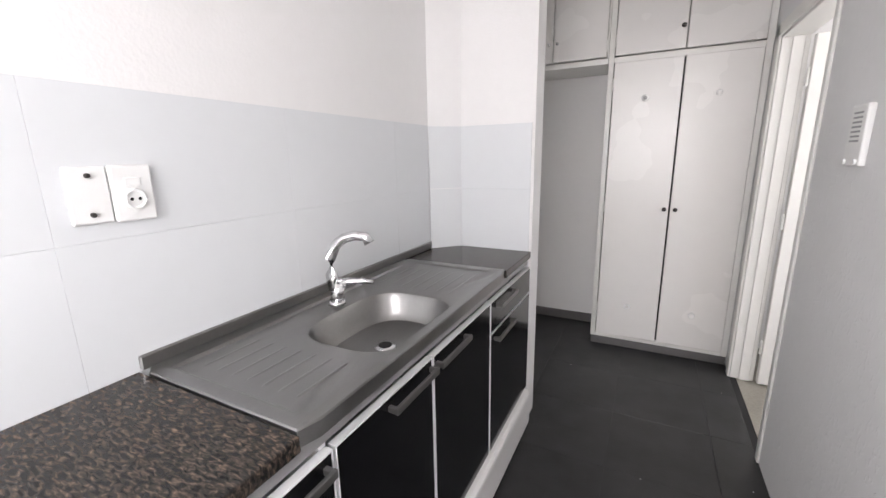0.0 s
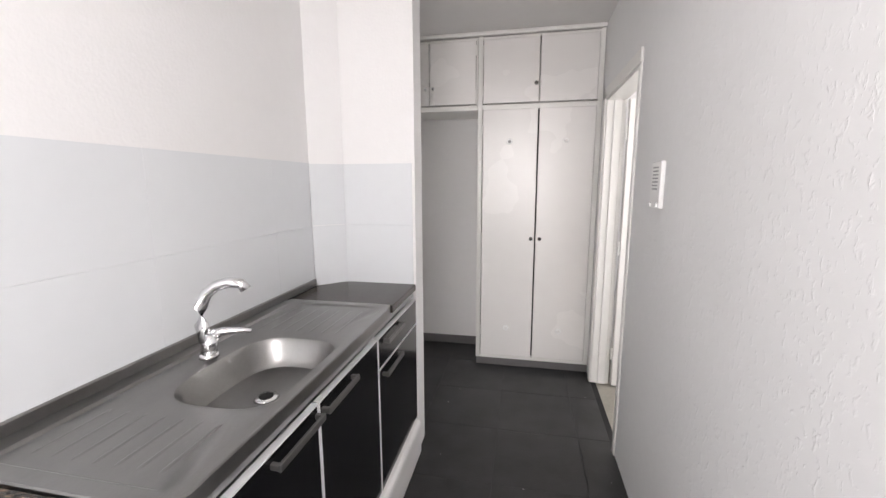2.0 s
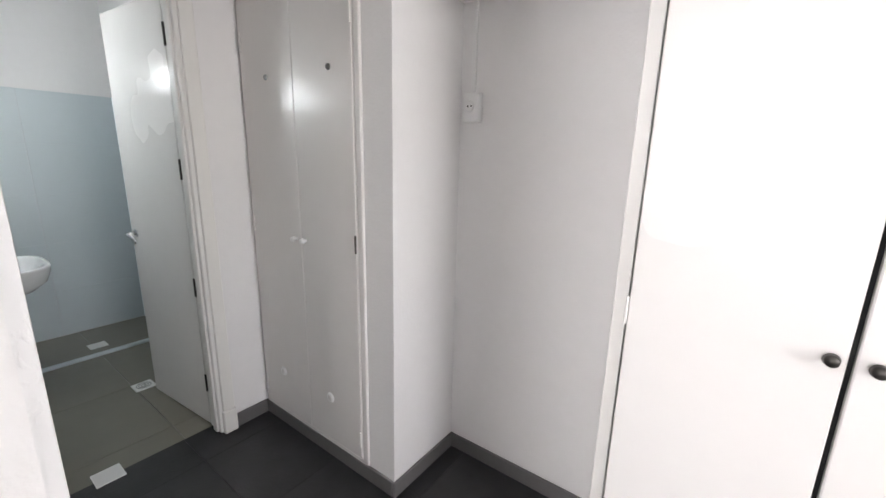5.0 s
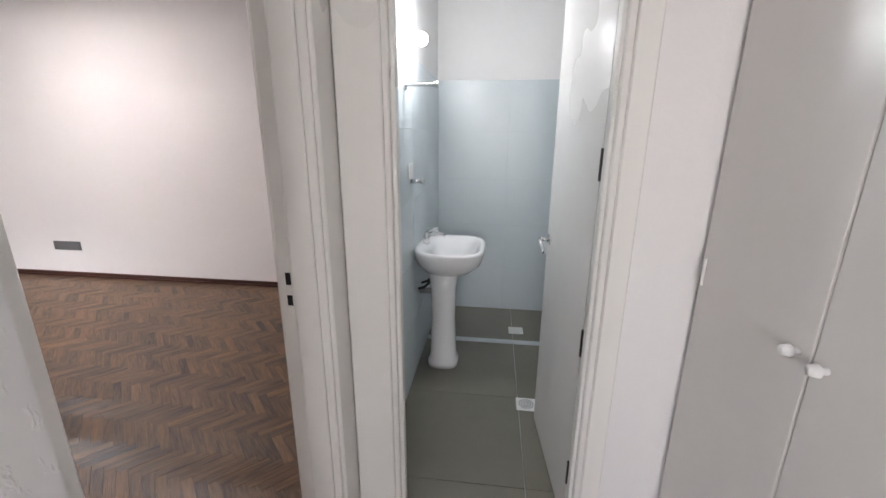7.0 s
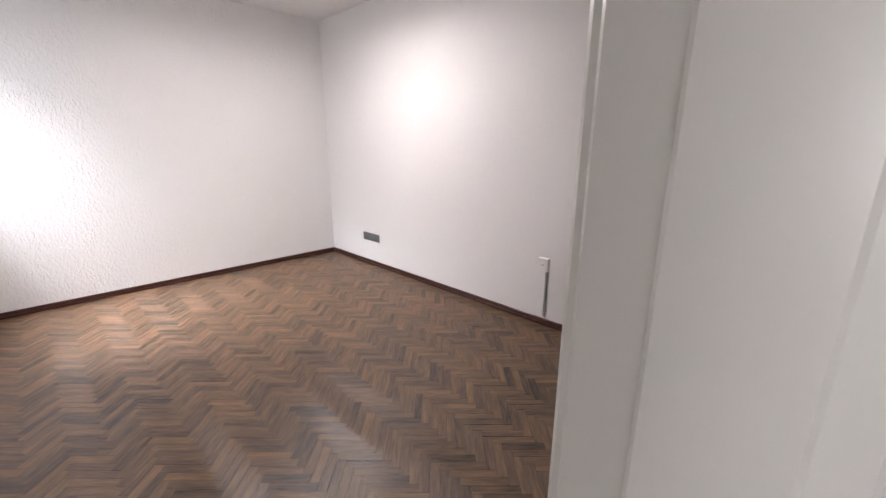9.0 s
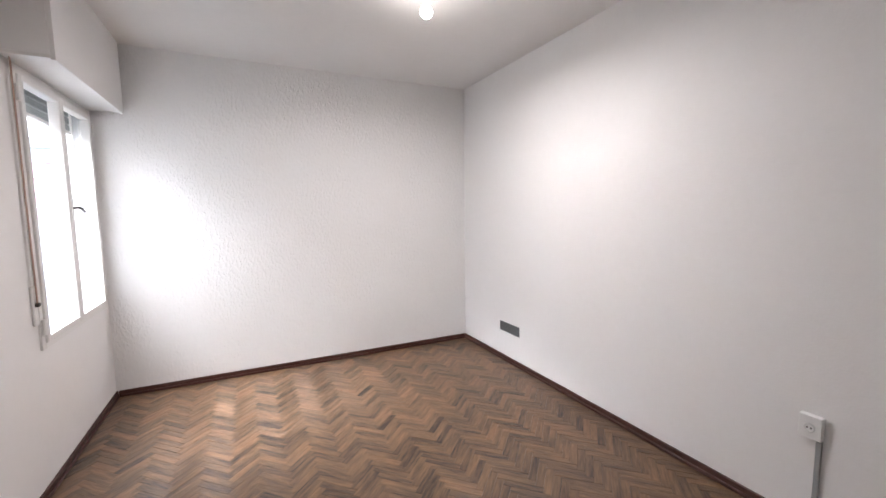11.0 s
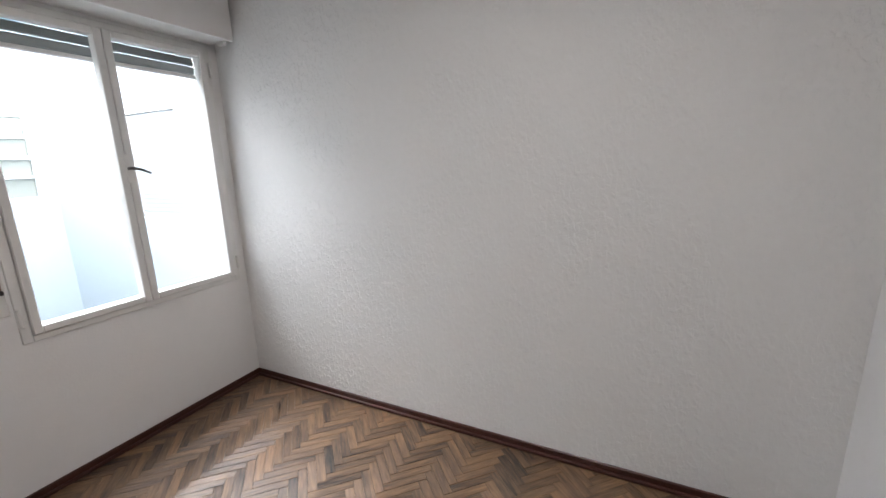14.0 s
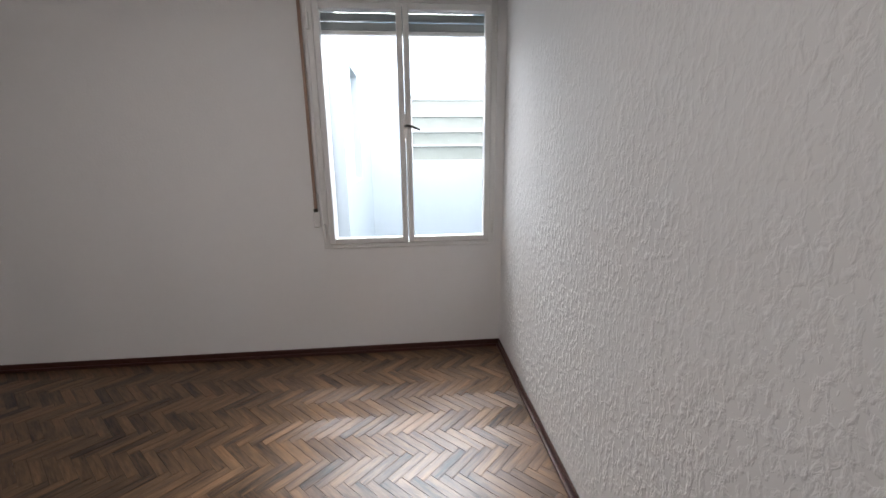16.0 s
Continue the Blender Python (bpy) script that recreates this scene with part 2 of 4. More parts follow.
def rounded(cx, cy, hx, hy, p, z, n=48):
    """A ring like a rounded rectangle (superellipse of power p)."""
    out = []
    for k in range(n):
        a = 2 * math.pi * (k + 0.5) / n
        ca, sa = math.cos(a), math.sin(a)
        q = (abs(ca) ** p + abs(sa) ** p) ** (-1 / p)
        out.append((cx + hx * ca * q, cy + hy * sa * q, z))
    return out


def mesh_object(name, bm, material, smooth=False):
    bmesh.ops.recalc_face_normals(bm, faces=bm.faces)
    me = bpy.data.meshes.new(name)
    bm.to_mesh(me)
    bm.free()
    me.materials.append(material)
    if smooth:
        me.shade_smooth()
    return new(name, me)


def part(name, bm, material, parent, label="", smooth=False):
    ob = mesh_object(name, bm, material, smooth)
    ob.parent = parent
    if parent.type == "EMPTY":
        ob.matrix_parent_inverse = parent.matrix_basis.inverted()
    if label:
        tagged(ob, label)
    return ob


def thing(name, at, label, category, group=""):
    e = new(name)
    e.empty_display_size = 0.1
    e.matrix_basis = Matrix.Translation(at)
    return tagged(e, label, category, group)


def structure(name, bm, material, label, category):
    return tagged(mesh_object(name, bm, material), label, category, kind="structure")


# ---- the plan ----
EAST, WEST, SOUTH = -0.18, -3.27, -2.43      # bedroom faces
MID0, MID1 = 1.97, 2.10                      # wall between bedroom / kitchen and hall
HALL = -1.03                                # hall face of the bathroom wall
BATHX = -1.13
TOP, LOW = 2.65, 2.48                        # ceilings
RIGHT = 1.525

structure("wall_bedroom_east", boxes(((EAST, -1.31, -0.05), (0, MID0, 2.8)), ((EAST, -2.60, -0.05), (0, -2.375, 2.8)),
          ((EAST, -2.375, -0.05), (0, -1.31, 0.72)), ((EAST, -2.375, 2.13), (0, -1.31, 2.8)), ((EAST, -3.9, -0.05), (0, -2.60, 3.3))),
          M_PAINT, "white painted plaster wall with the window opening", "wall")
structure("wall_middle", boxes(((-0.225, MID0, -0.05), (0.492, MID1, 2.8)), ((-3.42, MID0, -0.05), (-0.93, MID1, 2.8)), ((-0.93, MID0, 2.04), (-0.225, MID1, 2.8))),
          M_PAINT, "white painted wall between kitchen, hall and bedroom", "wall")
bm = bmesh.new()
loft(bm, [[(-0.01, 1.846, z), (0.125, 1.968, z), (-0.01, 1.968, z)] for z in (-0.04, LOW)], True, True)
structure("wall_corner_chamfer", bm, M_PAINT, "white painted slanted corner of the kitchen", "wall")
structure("wall_wing_back", boxes(((-0.226, MID1, 0), (0.49, MID1 + 0.012, LOW))), M_ROUGH2, "white rough plaster face behind the kitchen", "wall")
structure("wall_bath_east", boxes(((BATHX, MID1, -0.05), (HALL, 2.235, 2.8)), ((BATHX, 2.855, -0.05), (HALL, 3.09, 2.8)), ((BATHX, 2.235, 2.04), (HALL, 2.855, 2.8))),
          M_PAINT, "white painted wall around the bathroom door", "wall")
structure("wall_hall_cupboard", boxes(((BATHX, 3.09, -0.05), (-0.085, 3.62, 2.8))), M_PAINT, "white painted wall with built-in cupboard doors", "wall")
structure("wall_niche_back", boxes(((-0.085, 3.49, -0.05), (1.64, 3.62, 2.8))), M_PAINT, "white painted back wall of the niche", "wall")
structure("wall_kitchen_right", boxes(((RIGHT, -1.1, -0.05), (1.64, 2.15, 2.8)), ((RIGHT, 2.15, 1.985), (1.64, 2.96, 2.8)), ((RIGHT, 2.96, -0.05), (1.64, 3.49, 2.8))),
          M_ROUGH2, "white rough plaster wall with doorway", "wall")
structure("wall_kitchen_south", boxes(((0, -1.1, -0.05), (0.3, -0.99, 3.3)), ((1.3, -1.1, -0.05), (RIGHT, -0.99, 3.3)), ((0.3, -1.1, -0.05), (1.3, -0.99, 1.05)), ((0.3, -1.1, 2.2), (1.3, -0.99, 3.3)),
          ((RIGHT, -1.1, -0.05), (1.64, -0.99, 3.3))), M_PAINT, "white painted wall with the kitchen window", "wall")
structure("wall_bedroom_west", boxes(((-3.42, -2.60, -0.05), (WEST, MID0, 2.8))), M_PAINT, "white painted plaster wall", "wall")
structure("wall_bedroom_south", boxes(((-3.42, -2.60, -0.05), (EAST, SOUTH, 2.8))), M_ROUGH, "white wall of rough hand-rolled plaster", "wall")
structure("wall_bath_west", boxes(((-3.42, MID1, -0.05), (-3.07, 3.3, 2.8))), M_PAINT, "white painted bathroom wall above tiles", "wall")
structure("wall_bath_north", boxes(((-3.07, 3.15, -0.05), (BATHX, 3.3, 2.8))), M_PAINT, "white painted bathroom wall", "wall")
structure("wall_side_room", boxes(((3.2, 1.2, -0.05), (3.3, 1.6, 2.8)), ((3.2, 2.8, -0.05), (3.3, 3.7, 2.8)), ((3.2, 1.6, -0.05), (3.3, 2.8, 0.9)), ((3.2, 1.6, 2.1), (3.3, 2.8, 2.8)),
          ((1.64, 3.49, -0.05), (3.3, 3.6, 2.8)), ((1.64, 1.1, -0.05), (3.3, 1.2, 2.8))), M_PAINT, "white painted walls of the side room", "wall")
structure("ceiling_bedroom", boxes(((-3.42, -2.6, TOP), (0.0, MID0, 2.82))), M_CEIL, "white painted bedroom ceiling", "ceiling")
structure("ceiling_hall", boxes(((HALL, MID1, LOW), (RIGHT, 3.49, 2.6)), ((0.0, -0.99, LOW), (RIGHT, MID0, 2.6)), ((0.492, MID0, LOW), (RIGHT, MID1, 2.6))), M_CEIL, "white painted ceiling of kitchen and hall", "ceiling")
structure("ceiling_bathroom", boxes(((-3.07, MID1, LOW), (BATHX, 3.15, 2.6))), M_CEIL, "white painted bathroom ceiling", "ceiling")
structure("ceiling_side_room", boxes(((1.64, 1.2, LOW), (3.2, 3.49, 2.6))), M_CEIL, "white painted ceiling of the side room", "ceiling")
structure("roof_slab", boxes(((-3.5, -1.1, 2.83), (3.4, 3.7, 2.95)), ((-3.5, -2.62, 2.83), (0.0, -1.1, 2.95))), M_CONC, "concrete roof slab", "roof")

# court outside the bedroom window
structure("ground", boxes(((-60, -60, -3.2), (60, 60, -3.0))), M_CONC, "grey concrete ground", "ground")
CX, CS, CN = 5.1, -3.52, -1.22               # courtyard faces
structure("wall_court_east", boxes(((CX, -3.9, -3.0), (5.3, -3.38, 3.4)), ((CX, -1.95, -3.0), (5.3, CN, 3.4)), ((CX, -3.38, -3.0), (5.3, -1.95, 1.06)), ((CX, -3.38, 2.23), (5.3, -1.95, 3.4)), ((5.22, -3.38, 1.06), (5.3, -1.95, 2.23))),
          M_COURT, "pale rendered courtyard wall with louvre window", "wall")
structure("wall_court_south", boxes(((0, -3.9, -3.0), (0.2, CS, 3.4)), ((1.12, -3.9, -3.0), (2.065, CS, 3.4)), ((3.09, -3.9, -3.0), (CX, CS, 3.4)), ((0.2, -3.9, -3.0), (1.12, CS, 1.31)), ((0.2, -3.9, 2.1), (1.12, CS, 3.4)),
          ((2.065, -3.9, -3.0), (3.09, CS, 0.83)), ((2.065, -3.9, 2.11), (3.09, CS, 3.4)), ((2.065, -3.9, 0.83), (3.09, -3.6, 2.11)), ((0.2, -3.9, 1.31), (1.12, -3.84, 2.1))), M_COURT, "pale rendered courtyard wall with shuttered windows", "wall")
structure("wall_court_north", boxes(((1.66, CN, -3.0), (2.5, -1.02, 3.4)), ((3.3, CN, -3.0), (5.3, -1.02, 3.4)), ((2.5, CN, -3.0), (3.3, -1.02, 0.92)), ((2.5, CN, 2.28), (3.3, -1.02, 3.4)), ((2.5, -1.05, 0.92), (3.3, -1.02, 2.28))),
          M_COURT, "pale rendered courtyard wall with a deep window recess", "wall")

structure("lower_storey", boxes(((-3.42, -2.6, -3.0), (-0.01, 3.62, -0.08)), ((0.0, -1.1, -3.0), (3.3, 3.62, -0.08)), ((-0.18, -3.85, -3.0), (-0.01, -2.6, -0.06))), M_COURT, "pale rendered storey below the flat", "wall")

# floors
kf = structure("floor_kitchen", boxes(((-0.0, -0.99, -0.06), (RIGHT, MID0, -0.004)), ((0.49, MID0, -0.06), (RIGHT, MID1, -0.004)), ((BATHX, MID1, -0.06), (RIGHT, 3.49, -0.004)), ((RIGHT, 2.15, -0.06), (1.56, 2.96, -0.004))), M_SUB, "black vinyl tile floor with faint joints and scuffs", "floor")
bf = structure("floor_bathroom", boxes(((-3.07, MID1, -0.06), (BATHX, 3.15, -0.006))), M_GROUT, "olive grey porcelain tile floor", "floor")
pf = structure("floor_bedroom", boxes(((-3.42, -2.6, -0.07), (EAST, MID0, -0.008)), ((-0.93, MID0, -0.07), (-0.165, MID0 + 0.06, -0.008))), M_OAKSUB, "worn herringbone oak parquet floor", "floor")
structure("floor_side_room", boxes(((1.56, 1.2, -0.06), (3.2, 3.49, -0.002))), M_SPECK, "speckled grey stone floor of the side room", "floor")
structure("threshold_bedroom", boxes(((-0.93, MID0 + 0.055, -0.02), (-0.165, MID1 + 0.004, 0.003)), bevel=0.002), M_SUB, "black threshold strip under the bedroom door", "threshold")


def skirting(name, runs, h, t, material, label):
    """runs: (x0, y0, x1, y1, nx, ny) along a wall, standing out t towards (nx, ny)."""
    for x0, y0, x1, y1, nx, ny in runs:
        lo = (min(x0, x1, x0 + nx * t, x1 + nx * t), min(y0, y1, y0 + ny * t, y1 + ny * t), 0)
        hi = (max(x0, x1, x0 + nx * t, x1 + nx * t), max(y0, y1, y0 + ny * t, y1 + ny * t), h)
        bm = boxes((lo, hi), bevel=0.004)
        if material is M_RBASE:
            q = 0.012
            lo2 = (min(lo[0], lo[0] + nx * q), min(lo[1], lo[1] + ny * q), 0)
            hi2 = (max(hi[0], hi[0] + nx * q), max(hi[1], hi[1] + ny * q), 0.018)
            box(bm, lo2, hi2, 0.005, 2)
        structure(name, bm, material, label, "skirting board")


skirting("baseboard", [(WEST, SOUTH, WEST, MID0, 1, 0), (WEST + 0.016, SOUTH, EAST - 0.016, SOUTH, 0, 1), (EAST, SOUTH, EAST, MID0, -1, 0), (WEST + 0.016, MID0, -1.01, MID0, 0, -1)], 0.048, 0.012, M_RBASE, "dark red-brown varnished wooden skirting board")
skirting("baseboard", [(HALL, 2.90, HALL, 3.078, 1, 0), (HALL, 3.09, -0.085, 3.09, 0, -1), (-0.085, 3.078, -0.085, 3.478, 1, 0), (-0.085, 3.49, 0.667, 3.49, 0, -1), (HALL, MID1 + 0.012, HALL, 2.116, 1, 0)], 0.075, 0.012, M_GBASE, "dark grey painted skirting")


# ---- joinery ----
def knob(parent, x, y, z, d=(0, -1, 0), r=0.014, material=None, name="knob"):
    bm = bmesh.new()
    v = Vector(d)
    p = Vector((x, y, z))
    cyl(bm, p, p + v * 0.014, r * 0.55)
    cyl(bm, p + v * 0.014, p + v * 0.028, r, r * 0.75)
    return part(name, bm, material or M_DARKM, parent, "small dark round knob", True)


def disc(parent, x, y, z, r, material, name="vent_plug", d=(0, -1, 0), hole=None):
    bm = bmesh.new()
    p, v = Vector((x, y, z)), Vector(d)
    cyl(bm, p, p + v * 0.006, r, r * 0.8, 20)
    o = part(name, bm, material, parent)
    if hole:
        bm = bmesh.new()
        cyl(bm, p + v * 0.005, p + v * 0.008, r * 0.55, r * 0.5, 14)
        part("hole", bm, hole, o)
    return o


def hinge(parent, x, y, z, d=(0, -1, 0), material=None):
    bm = bmesh.new()
    v = Vector(d) * 0.006
    cyl(bm, Vector((x, y, z - 0.035)) + v, Vector((x, y, z + 0.035)) + v, 0.004, n=10)
    return part("hinge", bm, material or M_GLOSS, parent)


def leaf(name, parent, lo, hi, material=None, bevel=0.003, label=""):
    return part(name, boxes((lo, hi), bevel=bevel), material or M_DOORP, parent, label)


W = 3.10
ward = thing("wardrobe", (1.1, 3.3, 0), "tall off-white built-in wardrobe with two doors and cupboards above", "wardrobe")
for nm, lo, hi in (("side_panel", (0.667, W, 0.06), (0.70, 3.487, 2.47)), ("side_panel", (1.488, W, 0.06), (1.522, 3.487, 2.47)), ("middle_rail", (0.70, W, 1.955), (1.488, 3.487, 1.99)), ("top_rail", (0.70, W, 2.43), (1.488, 3.487, 2.45)),
                   ("bottom_rail", (0.70, W, 0.06), (1.488, 3.487, 0.085)), ("back_panel", (0.70, 3.46, 0.085), (1.488, 3.487, 1.955)), ("back_panel", (0.70, 3.46, 1.99), (1.488, 3.487, 2.43))):
    part(nm, boxes((lo, hi), bevel=0.002), M_GLOSS, ward)
part("plinth", boxes(((0.672, W + 0.006, 0), (1.52, 3.487, 0.058)), bevel=0.003), M_GBASE, ward, "dark grey painted plinth")
for x0, x1, z0, z1, tilt in ((0.706, 1.094, 0.09, 1.953, 0), (1.104, 1.484, 0.092, 1.953, 1)):
    dl = leaf("door", ward, (x0, W - 0.016 - 0.004 * tilt, z0), (x1, W + 0.004 - 0.004 * tilt, z1))
    xk = x1 - 0.025 if not tilt else x0 + 0.028
    yf = W - 0.016 - 0.004 * tilt
    knob(dl, xk, yf, 1.025)
    xc = (x0 + x1) / 2
    disc(dl, xc, yf, 1.727, 0.022 if not tilt else 0.017, M_PLAST, hole=M_GREYPL if not tilt else M_DOORP)
    disc(dl, xc, yf, 0.322, 0.021, M_PLAST, hole=M_DOORP)
    for zh in (0.3, 1.03, 1.82):
        hinge(dl, x0 - 0.003 if not tilt else x1 + 0.003, yf, zh)
for x0, x1, k in ((0.706, 1.095, 1.075), (1.101, 1.484, None)):
    dl = leaf("upper_door", ward, (x0, W - 0.016, 1.996), (x1, W + 0.004, 2.428))
    if k:
        knob(dl, k, W - 0.016, 2.12)
    for zh in (2.08, 2.35):
        hinge(dl, x0 - 0.003 if k else x1 + 0.003, W - 0.016, zh)
# black strip paints the shade in the slit between the doors
part("dark_gap", boxes(((1.093, W + 0.002, 0.1), (1.105, W + 0.02, 1.95))), M_HOLE_SHADE, ward)
part("cornice", boxes(((-0.085, W - 0.03, 2.452), (1.524, W - 0.001, 2.479)), bevel=0.006, seg=2), M_GLOSS, ward)

up = thing("wall_cupboard", (0.3, 3.3, 1.96), "off-white built-in cupboard with two doors above a niche", "cupboard")
for nm, lo, hi in (("bottom_board", (-0.082, W, 1.955), (0.664, 3.487, 1.99)), ("side_panel", (-0.082, W, 1.99), (-0.06, 3.487, 2.43)), ("side_panel", (0.655, W, 1.99), (0.664, 3.487, 2.43)), ("top_rail", (-0.082, W, 2.43), (0.664, 3.487, 2.45)), ("back_panel", (-0.06, 3.47, 1.99), (0.655, 3.487, 2.43))):
    part(nm, boxes((lo, hi), bevel=0.002), M_GLOSS, up)
for x0, x1, k in ((-0.052, 0.306, 0.281), (0.311, 0.652, 0.337)):
    dl = leaf("door", up, (x0, W - 0.016, 1.996), (x1, W + 0.004, 2.428))
    knob(dl, k, W - 0.016, 2.11, r=0.011, material=M_CHROME)
    for zh in (2.06, 2.36):
        hinge(dl, x0 - 0.003 if k < 0.3 else x1 + 0.003, W - 0.016, zh)

# low cupboard doors in the hall
hc = thing("hall_cupboard", (-0.6, 3.09, 0.0), "off-white gloss built-in hall cupboard with closed double doors", "cupboard")
part("frame", boxes(((-1.005, 3.075, 0.078), (-0.975, 3.0895, 2.2)), ((-0.255, 3.075, 0.078), (-0.225, 3.0895, 2.2)), ((-1.005, 3.075, 2.17), (-0.225, 3.0895, 2.2)), ((-1.005, 3.075, 0.078), (-0.225, 3.0895, 0.10)), bevel=0.003), M_DOORP, hc)
for x0, x1, xk in ((-0.973, -0.612, -0.642), (-0.610, -0.258, -0.578)):
    dl = leaf("door", hc, (x0, 3.071, 0.102), (x1, 3.0893, 2.167))
    knob(dl, xk, 3.071, 1.02, r=0.012, material=M_PLAST)
    disc(dl, -0.455 if xk > -0.6 else -0.82, 3.071, 0.32, 0.024, M_PLAST, hole=M_DOORP)
    disc(dl, -0.385 if xk > -0.6 else -0.80, 3.071, 1.69, 0.012, M_DARKM if xk > -0.6 else M_GREYPL, "hook_hole")
    for zh in (0.2, 1.05, 1.85):
        hinge(dl, x1 + 0.002 if xk > -0.6 else x0 - 0.002, 3.071, zh, material=M_DARKM if zh == 1.05 and xk > -0.6 else None)


def door_frame(name, axis, at0, at1, s0, s1, top, label, out=0.012, w=0.07, block=True):
    """A door lining through a wall at0..at1 thick, opening s0..s1 along the other axis, with casings both sides."""
    th = thing(name, (0.5 * (at0 + at1), 0.5 * (s0 + s1), 0) if axis == "x" else (0.5 * (s0 + s1), 0.5 * (at0 + at1), 0), label, "door frame")

    def pr(a0, a1, b0, b1, z0, z1):
        return ((a0, b0, z0), (a1, b1, z1)) if axis == "x" else ((b0, a0, z0), (b1, a1, z1))
    for side, (c0, c1) in (("a", (s0, s0 + 0.022)), ("b", (s1 - 0.022, s1))):
        part("jamb", boxes(pr(at0 - 0.002, at1 + 0.002, c0 - 0.002, c1, 0.004, top), bevel=0.003), M_GLOSS, th)
        i0, i1 = (c1, c1 + 0.012) if side == "a" else (c0 - 0.012, c0)
        part("door_stop", boxes(pr(at0 + 0.042, at1 - 0.02, i0, i1, 0.004, top - 0.02), bevel=0.003), M_GLOSS, th)
    part("head", boxes(pr(at0 - 0.002, at1 + 0.002, s0, s1, top - 0.022, top + 0.002), bevel=0.003), M_GLOSS, th)
    return th, pr


bd, pr = door_frame("bathroom_door_frame", "x", BATHX, HALL, 2.235, 2.855, 2.035, "off-white painted wooden bathroom door frame")
for c0, c1 in ((2.118, 2.243), (2.847, 2.905)):
    part("casing", boxes(((HALL, c0, 0.12), (HALL + 0.016, c1, 2.09)), bevel=0.004), M_GLOSS, bd)
    part("plinth_block", boxes(((HALL, c0 - 0.004, 0.0), (HALL + 0.026, c1 + 0.003, 0.12)), bevel=0.004), M_GLOSS, bd)
part("casing", boxes(((HALL, 2.172, 2.03), (HALL + 0.016, 2.905, 2.10)), bevel=0.004), M_GLOSS, bd)

# bathroom door, open inwards
bl = thing("bathroom_door", (BATHX - 0.01, 2.832, 0.01), "off-white glossy flush bathroom door standing open inwards", "door")
DL = boxes(((-0.585, -0.036, 0.012), (0, 0, 2.01)), bevel=0.003)
mrot = Matrix.Translation((BATHX - 0.004, 2.866, 0)) @ Matrix.Rotation(radians(5), 4, "Z")


def put(bm, m):
    bm.transform(m)
    return bm


bleaf = part("leaf", put(DL, mrot), M_DOORP, bl)


def lever(parent, m, material, sx=1, name="door_handle"):
    """Backplate and curved lever, at the origin of m, standing out along -y."""
    bm = boxes(((-0.02, -0.006, 0.0), (0.02, 0, 0.04)), bevel=0.003)
    cyl(bm, (0, 0, 0.02), (0, -0.045, 0.02), 0.009)
    tube(bm, [(0, -0.043, 0.02), (0.025 * sx, -0.048, 0.021), (0.055 * sx, -0.046, 0.016), (0.078 * sx, -0.042, -0.002), (0.082 * sx, -0.04, -0.022)], [0.009, 0.0095, 0.009, 0.008, 0.007])
    return part(name, put(bm, m), material, parent, "metal lever handle on a backplate", True)


lever(bl, mrot @ pose(-0.535, -0.036, 0.93), M_CHROME, 1)
lever(bl, mrot @ pose(-0.535, 0.0, 0.93, 0, 0, 180), M_CHROME, -1)
for zh in (0.25, 0.75, 1.3, 1.85):
    bm = bmesh.new()
    cyl(bm, (BATHX + 0.002, 2.831, zh - 0.045), (BATHX + 0.002, 2.831, zh + 0.045), 0.007, n=10)
    part("hinge", bm, M_DARKM, bl, "dark steel hinge")

# bedroom door
bf_, pr = door_frame("bedroom_door_frame", "y", MID0, MID1, -0.93, -0.225, 2.035, "off-white painted wooden bedroom door frame")
part("casing", boxes(((HALL + 0.001, MID1, 0.0), (-0.915, MID1 + 0.014, 2.09)), bevel=0.004), M_GLOSS, bf_)
part("casing", boxes(((-0.985, MID0 - 0.014, 0.0), (-0.918, MID0, 2.09)), bevel=0.004), M_GLOSS, bf_)
part("casing", boxes(((-0.985, MID0 - 0.014, 2.02), (-0.24, MID0, 2.09)), bevel=0.004), M_GLOSS, bf_)
part("casing", boxes(((HALL + 0.001, MID1, 2.02), (-0.228, MID1 + 0.014, 2.09)), bevel=0.004), M_GLOSS, bf_)
sp = part("strike_plate", boxes(((-0.9095, 1.985, 0.90), (-0.9065, 2.008, 1.07)), bevel=0.001), M_GLOSS, bf_)
# black pads paint the shade of the two latch openings
for z0, z1 in ((0.985, 1.02), (0.925, 0.955)):
    part("hole", boxes(((-0.907, 1.989, z0), (-0.9055, 2.004, z1))), M_HOLE_SHADE, sp)
dm = Matrix.Translation((-0.25, MID0 - 0.004, 0)) @ Matrix.Rotation(radians(-14.5), 4, "Z")
bdl = thing("bedroom_door", (-0.25, 1.96, 0.01), "off-white flush bedroom door standing open into the room", "door")
part("leaf", put(boxes(((-0.036, -0.69, 0.012), (0, 0, 2.01)), bevel=0.003), dm), M_DOORP, bdl)
lever(bdl, dm @ pose(-0.036, -0.635, 0.95, 0, 0, -90), M_DARKM, 1)
lever(bdl, dm @ pose(0.0, -0.635, 0.95, 0, 0, 90), M_DARKM, -1)
for zh in (0.25, 1.0, 1.8):
    bm = bmesh.new()
    cyl(bm, dm @ Vector((-0.03, 0.004, zh - 0.045)), dm @ Vector((-0.03, 0.004, zh + 0.045)), 0.007, n=10)
    part("hinge", bm, M_GLOSS, bdl)

# side doorway beside the wardrobe
sd, pr = door_frame("side_door_frame", "x", RIGHT, 1.64, 2.15, 2.96, 1.98, "white painted wooden side door frame")
